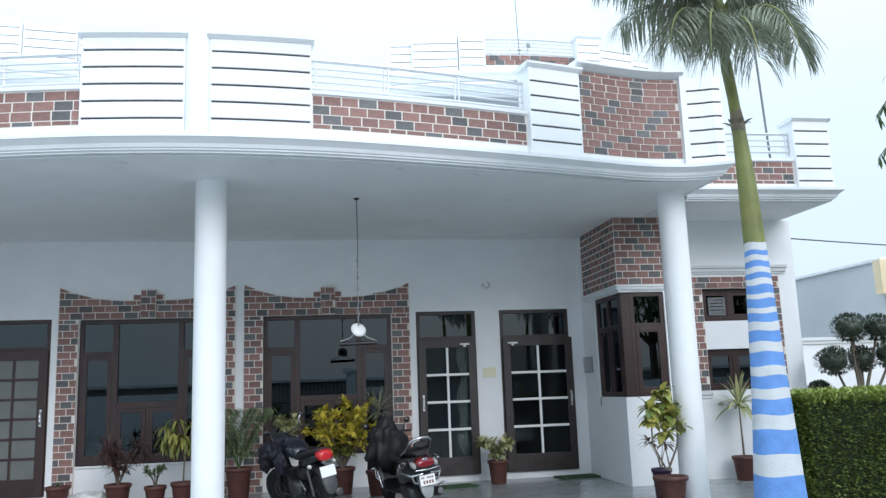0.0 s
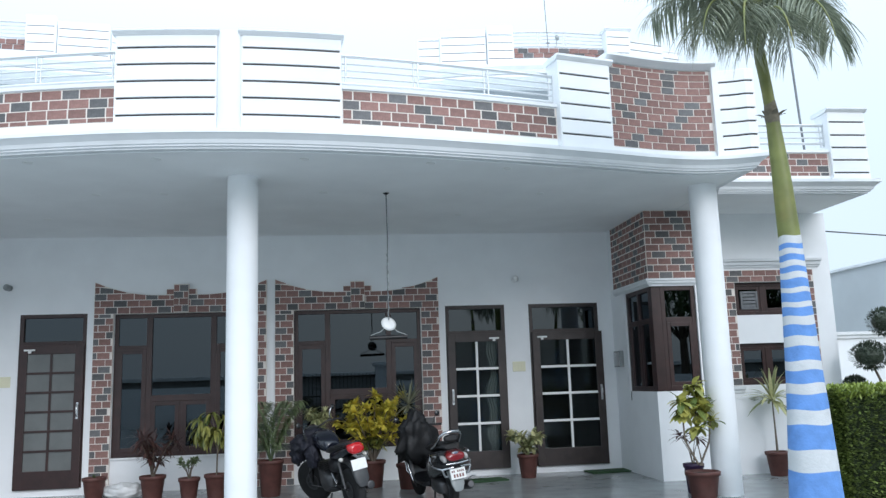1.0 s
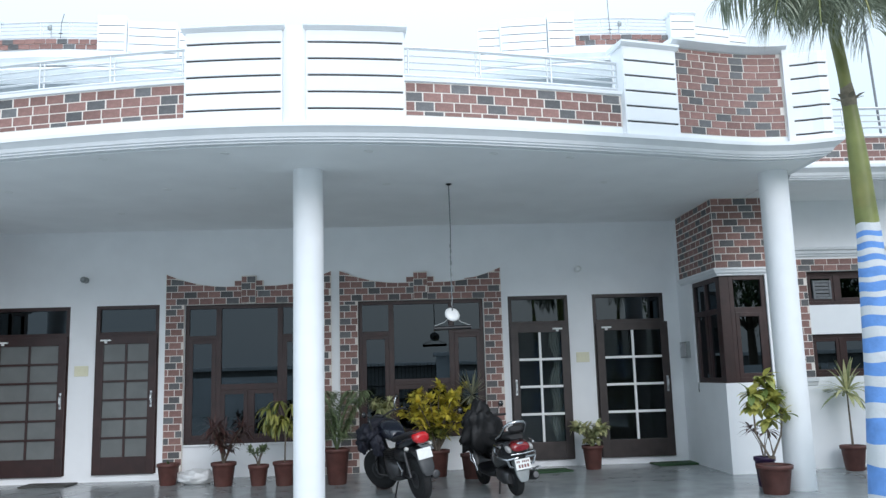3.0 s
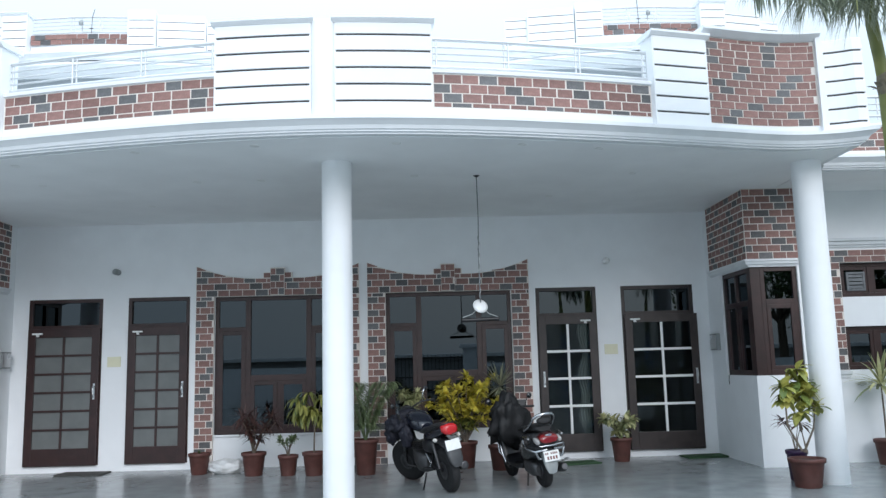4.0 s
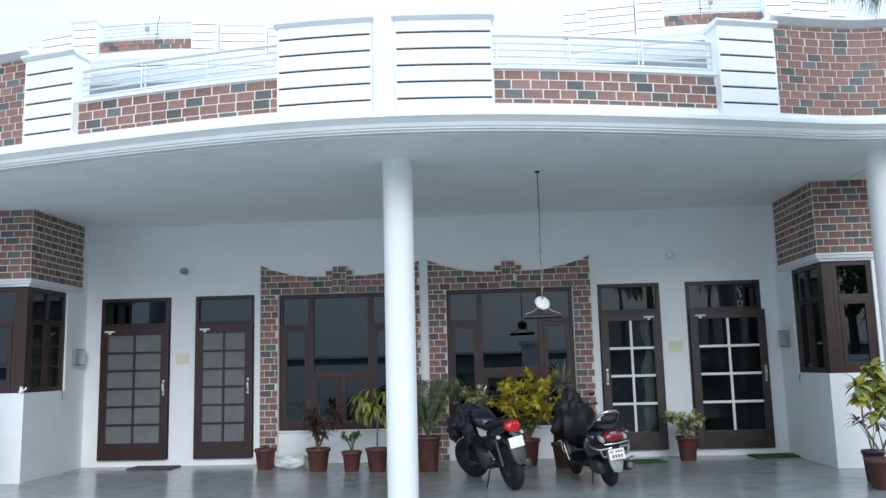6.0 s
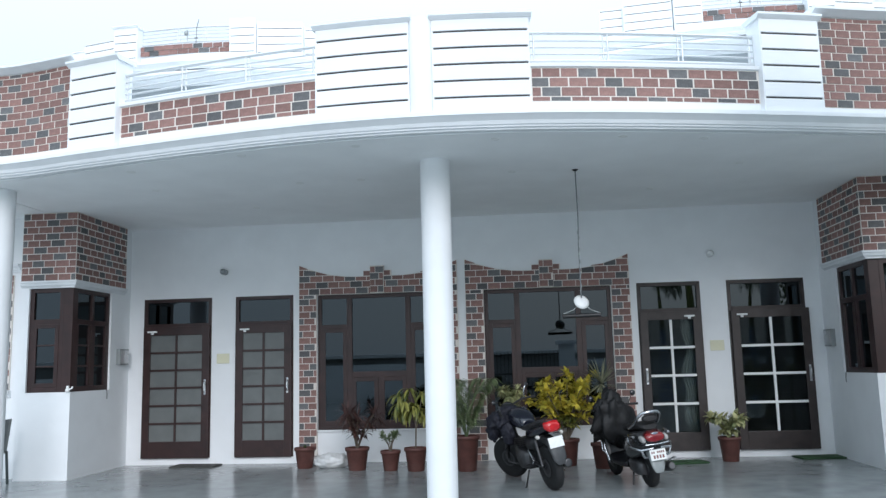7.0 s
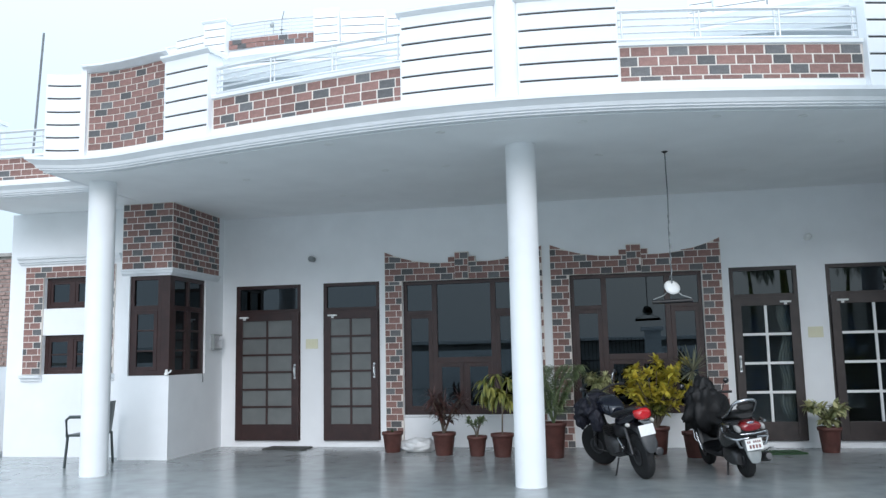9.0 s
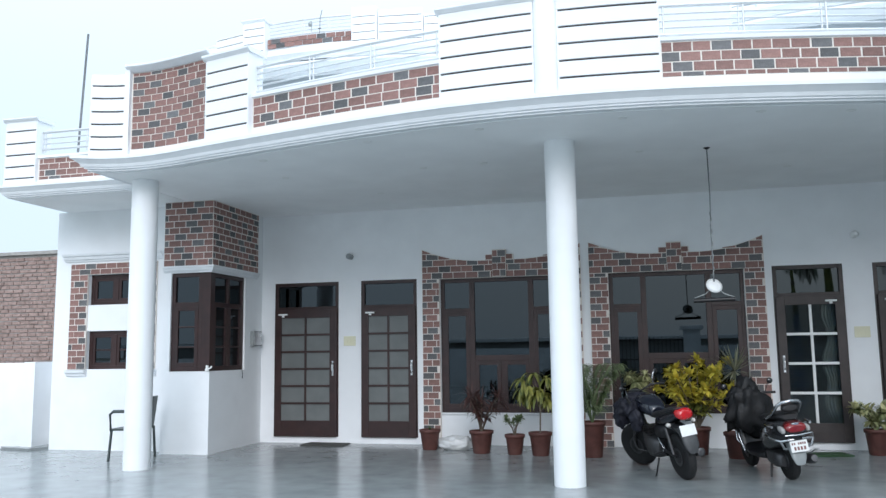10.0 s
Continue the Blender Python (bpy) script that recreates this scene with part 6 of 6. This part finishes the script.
for i, (az, ln, rise, dr, st) in enumerate((
        (236, 1.30, 34, 3.0, (-0.12, 0, 4.10)),
        (256, 1.22, 32, 3.0, (-0.12, 0, 4.06)),
        (216, 1.15, 40, 2.9, (-0.12, 0, 4.16)),
        (284, 1.10, 28, 3.2, (-0.12, 0, 4.26)),
        (190, 1.30, 52, 2.1, (-0.12, 0, 4.40)),
        (172, 1.25, 66, 1.2, (-0.12, 0, 4.40)),
        (150, 1.10, 58, 1.3, (-0.12, 0, 4.35)),
        (226, 1.40, 54, 2.8, (-0.12, 0, 4.38)),
        (350, 1.05, 62, 2.2, (-0.12, 0, 4.40)),
        (20, 1.15, 52, 2.2, (-0.12, 0, 4.40)),
        (310, 1.2, 60, 2.3, (-0.12, 0, 4.40)),
        (55, 1.3, 52, 2.0, (-0.12, 0, 4.35)),
        (125, 1.2, 55, 1.7, (-0.12, 0, 4.25)),
        (185, 1.6, 72, 1.3, (-0.12, 0, 4.45)),
        (45, 1.5, 70, 1.8, (-0.12, 0, 4.45)))):
    frond(az, ln, rise, dr, st, seed=i)

# two more palms of the row stand nearer the gate and show in the door glass
for x, y, turn in ((5.7, -16.4, 70), (8.9, -17.2, 200)):
    copy_thing(palm, pose(x, y, 0, 0, 0, turn))

# ---- garden ----
hedge = thing("hedge", "clipped dark green hedge with bright new growth on top", "hedge", m=pose(0, 0, 0))
HX0, HX1, HY0, HY1, HZ = 5.70, 9.3, -5.0, -4.45, 1.20
# solid box behind the leaves; the hedge's inner shade is painted into its colour
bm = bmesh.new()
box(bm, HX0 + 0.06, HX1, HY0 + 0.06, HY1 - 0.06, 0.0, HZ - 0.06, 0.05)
part("core", bm, material("hedge_shade", (0.02, 0.032, 0.012), 0.95, vary=0.4, scale=20, bump=0.8), hedge, "solid inner core with the hedge's shade painted dark")
rng = random.Random(11)
bm = bmesh.new()
for i in range(15000):
    f = rng.random()
    b = 0.05 * noise.noise(Vector((i * 0.37, f * 9, 1)))
    if f < 0.62:
        p = (rng.uniform(HX0, HX0 + 2.4), HY0 + rng.uniform(-0.03, 0.09) + b, rng.uniform(0.02, HZ))
        w = (rng.uniform(-1, 1), -0.8, rng.uniform(-0.3, 1))
    else:
        p = (HX0 + rng.uniform(-0.03, 0.09) + b, rng.uniform(HY0, HY1), rng.uniform(0.02, HZ))
        w = (-0.8, rng.uniform(-1, 1), rng.uniform(-0.3, 1))
    blade(bm, p, w, rng.uniform(0.03, 0.055), 0.028, 0.3, 2)
part("leaves", bm, HEDGE, hedge)
bm = bmesh.new()
for i in range(7000):
    p = (rng.uniform(HX0 - 0.02, HX0 + 2.6), rng.uniform(HY0 - 0.03, HY1), HZ - rng.uniform(-0.02, 0.10))
    blade(bm, p, (rng.uniform(-1, 1), rng.uniform(-1, 1), rng.uniform(0.5, 1.6)), rng.uniform(0.03, 0.065), 0.024, 0.2, 2)
part("new_growth", bm, HEDGE_TOP, hedge, "bright yellow-green new growth")

top = thing("topiary_tree", "cloud-pruned dark green topiary tree with round clumps on bare limbs", "tree", m=pose(8.62, -1.75, 0))
clumps = ((-0.08, 2.02, 0.235), (0.33, 2.01, 0.215), (-0.38, 1.56, 0.235), (0.16, 1.58, 0.215), (0.58, 1.64, 0.24), (-0.62, 1.16, 0.15), (0.75, 1.20, 0.22))
rng = random.Random(3)
bm = bmesh.new()
tube(bm, [(0.05, 0, 0), (0.03, 0, 0.4), (0.06, 0, 0.8), (0.05, 0, 1.3), (0.0, 0, 1.9)], [0.06, 0.05, 0.045, 0.035, 0.02], 10)
trunk = part("trunk", bm, BARK, top)
for i, (x, z, r) in enumerate(clumps):
    bm = bmesh.new()
    y = rng.uniform(-0.15, 0.15)
    tube(bm, [(0.05, 0, min(0.9, z * 0.55)), (0.05 + (x - 0.05) * 0.6, y * 0.5, z * 0.75), (x, y, z - 0.05)], [0.03, 0.02, 0.012], 8)
    part("limb", bm, BARK, top)
    bm = bmesh.new()
    for k in range(1100):
        a, u = rng.uniform(0, 6.283), rng.uniform(-1, 1)
        d = Vector((math.sqrt(1 - u * u) * math.cos(a), math.sqrt(1 - u * u) * math.sin(a), u))
        rr = r * (0.80 + 0.22 * rng.random() + 0.10 * noise.noise(d * 3 + Vector((i, 0, 0))))
        blade(bm, Vector((x, y, z)) + Vector((d.x * rr, d.y * rr, d.z * rr * 0.78)), d + Vector((rng.uniform(-0.6, 0.6), rng.uniform(-0.6, 0.6), 0.3)), 0.05, 0.02, 0.2, 2)
    bmesh.ops.create_icosphere(bm, subdivisions=2, radius=r * 0.82, matrix=Matrix.Translation((x, y, z)) @ Matrix.Diagonal((1, 1, 0.75, 1)))
    part("crown", bm, TOPI, top)

# drooping-leaved tree beyond the hedge, whose leaf tips hang into view
tree = thing("mast_tree", "tall slender tree with long drooping dark leaves", "tree", m=pose(7.86, -4.6, 0))
bm = bmesh.new()
tube(bm, [(0, 0, 0), (0.02, 0, 1.5), (0.0, 0.02, 3.5), (0.0, 0, 5.2)], [0.08, 0.07, 0.05, 0.02], 12)
part("trunk", bm, BARK, tree)
rng = random.Random(21)
bm = bmesh.new()
lb = bmesh.new()
for i in range(46):
    z, a = rng.uniform(2.3, 5.1), rng.uniform(0, 6.283)
    L = rng.uniform(0.45, 0.72) * (1.05 - 0.12 * (z - 2.3))
    e = Vector((L * math.cos(a), L * math.sin(a), z - 0.35))
    tube(lb, [(0, 0, z), Vector((0.55 * e.x, 0.55 * e.y, z - 0.05)), e], [0.012, 0.008, 0.004], 5)
    for k in range(16):
        f = 0.35 + 0.65 * k / 15
        q = Vector((e.x * f, e.y * f, z - 0.35 * f * f))
        blade(bm, q, (rng.uniform(-1, 1), rng.uniform(-1, 1), -0.6), rng.uniform(0.14, 0.22), 0.04, 1.2, 4)
part("limbs", lb, BARK, tree)
part("crown", bm, LEAF_G, tree)

# broad trees added out of view by the garden wall, darkening the corner and small windows' reflections
def broad_tree(x, y, h, r, seed):
    rng = random.Random(seed)
    root = thing("garden_tree", "broad dark green tree added out of view to darken window reflections", "tree", "garden trees", pose(x, y, -0.06))
    bm = bmesh.new()
    tube(bm, [(0, 0, 0), (0.05, 0.02, h * 0.3), (0.0, 0.05, h * 0.62)], [0.16, 0.13, 0.08], 10)
    part("trunk", bm, BARK, root)
    bm = bmesh.new()
    for i in range(11):
        a, u = rng.uniform(0, 6.283), rng.uniform(-0.5, 0.9)
        c = Vector((r * 0.62 * math.cos(a), r * 0.62 * math.sin(a), h * 0.66 + u * h * 0.26))
        lb = bmesh.new()
        tube(lb, [(0, 0.03, h * 0.42), (c.x * 0.5, c.y * 0.5, h * 0.55), c], [0.05, 0.035, 0.015], 6)
        part("limb", lb, BARK, root)
        for k in range(420):
            d = Vector((rng.gauss(0, 1), rng.gauss(0, 1), rng.gauss(0, 0.8)))
            d *= rng.uniform(0.4, 1.0) * r * 0.48 / max(0.3, d.length)
            blade(bm, c + d, (rng.uniform(-1, 1), rng.uniform(-1, 1), rng.uniform(-0.8, 0.5)), rng.uniform(0.14, 0.24), 0.09, 0.6, 2)
    part("crown", bm, LEAF_G, root)


for x, y, h, r, seed in ((10.9, -10.4, 5.2, 1.9, 31), (11.2, -14.4, 5.8, 2.1, 32), (13.5, -7.4, 5.0, 1.8, 33)):
    broad_tree(x, y, h, r, seed)

# ---- walls and neighbours round the plot ----
bm = bmesh.new()
box(bm, -8.45, -8.10, -0.95, -0.75, 0, 1.32)
box(bm, -30, -8.45, -1.30, -1.10, 0, 1.32)
box(bm, -8.62, -8.42, -1.34, -0.74, 0, 1.33)
structure("wall_compound_west", bm, WHITE, "plain white painted compound wall beside the house", "wall")
bm = bmesh.new()
box(bm, -9.4, -9.2, -20.0, -1.3, 0, 1.32)
structure("wall_compound_side", bm, WHITE, "plain white painted compound wall along the forecourt", "wall")
bm = bmesh.new()
prism(bm, [(-9.2, -1.1), (-8.9, -1.42), (-8.3, -1.55), (-8.12, -1.2), (-8.12, -0.94)], 0.0, 0.035, "z")
structure("plinth", bm, FLOOR, "rough cement apron at the foot of the compound wall", "plinth")
bm = bmesh.new()
box(bm, 8.10, 11.2, 0.9, 1.1, 0, 1.95)
sweep(bm, [(8.10, 0.9), (11.2, 0.9)], [(0, 1.90), (0.04, 1.91), (0.05, 1.95), (0.09, 1.97), (0.10, 2.02), (-0.2, 2.02), (-0.2, 1.90)])
structure("wall_garden", bm, WHITE, "white garden wall with a moulded coping", "wall")
bm = bmesh.new()
box(bm, 9.6, 9.8, -20.0, -6.5, 0, 1.4)
structure("wall_compound_east", bm, WHITE, "white painted compound wall along the garden", "wall")

nb = thing("neighbour_house", "plain pale grey neighbouring house with a pale yellow corner", "house", m=pose(0, 0, 0))
bm = bmesh.new()
box(bm, 11.2, 19, 0.8, 12, 0, 3.36)
# an even pale grey, darker than the white walls of the main house
part("wall", bm, material("pale_grey_neighbour", (0.52, 0.55, 0.57), 0.8, vary=0.04, scale=2, bump=0.1, stain=(0.46, 0.49, 0.51), stain_scale=0.6), nb)
bm = bmesh.new()
box(bm, 11.15, 19.05, 0.75, 12.05, 3.36, 3.42, 0.01)
part("coping", bm, TRIM, nb)
bm = bmesh.new()
box(bm, 11.02, 13.0, 0.60, 0.79, 2.75, 3.36)
part("corner_panel", bm, PEACH, nb, "pale yellow corner panel")

bb = thing("raw_brick_building", "unplastered old red brick building behind the compound wall", "building", m=pose(0, 0, 0))
bm = bmesh.new()
box(bm, -24, -9.6, 3.0, 12, 0, 3.66)
part("wall", bm, OLDMORTAR, bb)
bm = bmesh.new()
box(bm, -24.1, -9.5, 2.92, 12.1, 3.66, 3.74, 0.01)
part("coping", bm, OLDMORTAR, bb)
verts, faces = [], []
rng = random.Random(8)
for r in range(40):
    z = 0.1 + r * 0.088
    x = -14.2 - (0.11 if r % 2 else 0)
    while x < -10.2:
        L = rng.uniform(0.19, 0.235)
        d = 2.99 - rng.uniform(0.004, 0.022)
        i = len(verts)
        zt = z + 0.072 + rng.uniform(-0.006, 0.004)
        verts += [(x, 3.0, z), (x + L, 3.0, z), (x + L, 3.0, zt), (x, 3.0, zt), (x + 0.004, d, z + 0.004), (x + L - 0.004, d, z + 0.004), (x + L - 0.004, d, zt - 0.004), (x + 0.004, d, zt - 0.004)]
        faces += [(i + 4, i + 5, i + 6, i + 7), (i, i + 1, i + 5, i + 4), (i + 1, i + 2, i + 6, i + 5), (i + 2, i + 3, i + 7, i + 6), (i + 3, i, i + 4, i + 7)]
        x += L + 0.014
me = bpy.data.meshes.new("brickwork")
me.from_pydata(verts, [], faces)
me.materials.append(OLDBRICK)
ob = new("brickwork", me)
ob.parent = bb
tagged(ob, kind="stuff")

# front boundary behind the viewer, seen in the window panes
bm = bmesh.new()
box(bm, -9.4, -2.2, -20.2, -20.0, 0, 1.5)
box(bm, 2.8, 9.8, -20.2, -20.0, 0, 1.5)
structure("wall_boundary", bm, WHITE, "white front boundary wall of the plot", "wall")
for x in (-2.0, 2.6):
    bm = bmesh.new()
    box(bm, x - 0.3, x + 0.3, -20.4, -19.8, 0, 2.1, 0.01)
    box(bm, x - 0.42, x + 0.42, -20.52, -19.68, 2.1, 2.25, 0.02)
    structure("gate_pillar", bm, WHITE, "white gate pillar with a projecting cap", "pillar")
gate = thing("gate", "closed dark metal bar gate between two pillars", "gate", m=pose(0.3, -20.1, 0))
for z in (0.15, 1.0, 1.75):
    lines_part(gate, "rail", BLACK, [[(-2.0, 0, z), (2.0, 0, z)]], 0.03)
for i in range(27):
    lines_part(gate, "bar", BLACK, [[(-1.95 + i * 0.15, 0, 0.1), (-1.95 + i * 0.15, 0, 1.85)]], 0.014, n=6)
fh = thing("facing_house", "low grey house across the lane", "house", m=pose(0, -34, 0))
bm = bmesh.new()
box(bm, -30, 30, -8, 0, 0, 1.9)
part("wall", bm, material("grey_render", (0.30, 0.31, 0.31), 0.9, vary=0.2, scale=1.0, bump=0.1), fh)
bm = bmesh.new()
box(bm, -30.3, 30.3, -8.3, 0.3, 1.9, 2.1, 0.02)
part("roof", bm, TRIM, fh)

# overhead cables and their poles along the lane
for x in (-28, 28):
    root = thing("utility_pole", "grey concrete utility pole beside the lane", "pole", "utility poles", pose(x, -24, 0))
    lines_part(root, "shaft", GREYBOX, [[(0, 0, -0.06), (0, 0, 9.0)]], 0.12)
    lines_part(root, "cross_arm", RUST, [[(-0.6, 0, 8.3), (0.6, 0, 8.3)]], 0.04)
for (a, b, sag) in (((7.93, 2.0, 4.2), (34, 9.0, 4.9), 0.35), ((-28, -24, 7.4), (28, -24, 6.2), 0.5), ((-28, -24, 8.3), (28, -24, 7.0), 0.6), ((-28, -24, 5.2), (28, -24, 8.6), 0.4)):
    bm = bmesh.new()
    a, b = Vector(a), Vector(b)
    tube(bm, [a.lerp(b, k / 30) - Vector((0, 0, sag * 4 * (k / 30) * (1 - k / 30))) for k in range(31)], 0.014, 6)
    tagged(obj("overhead_cable", bm, CABLE), "thin black overhead cable strung past the house", "cable", "overhead cables")
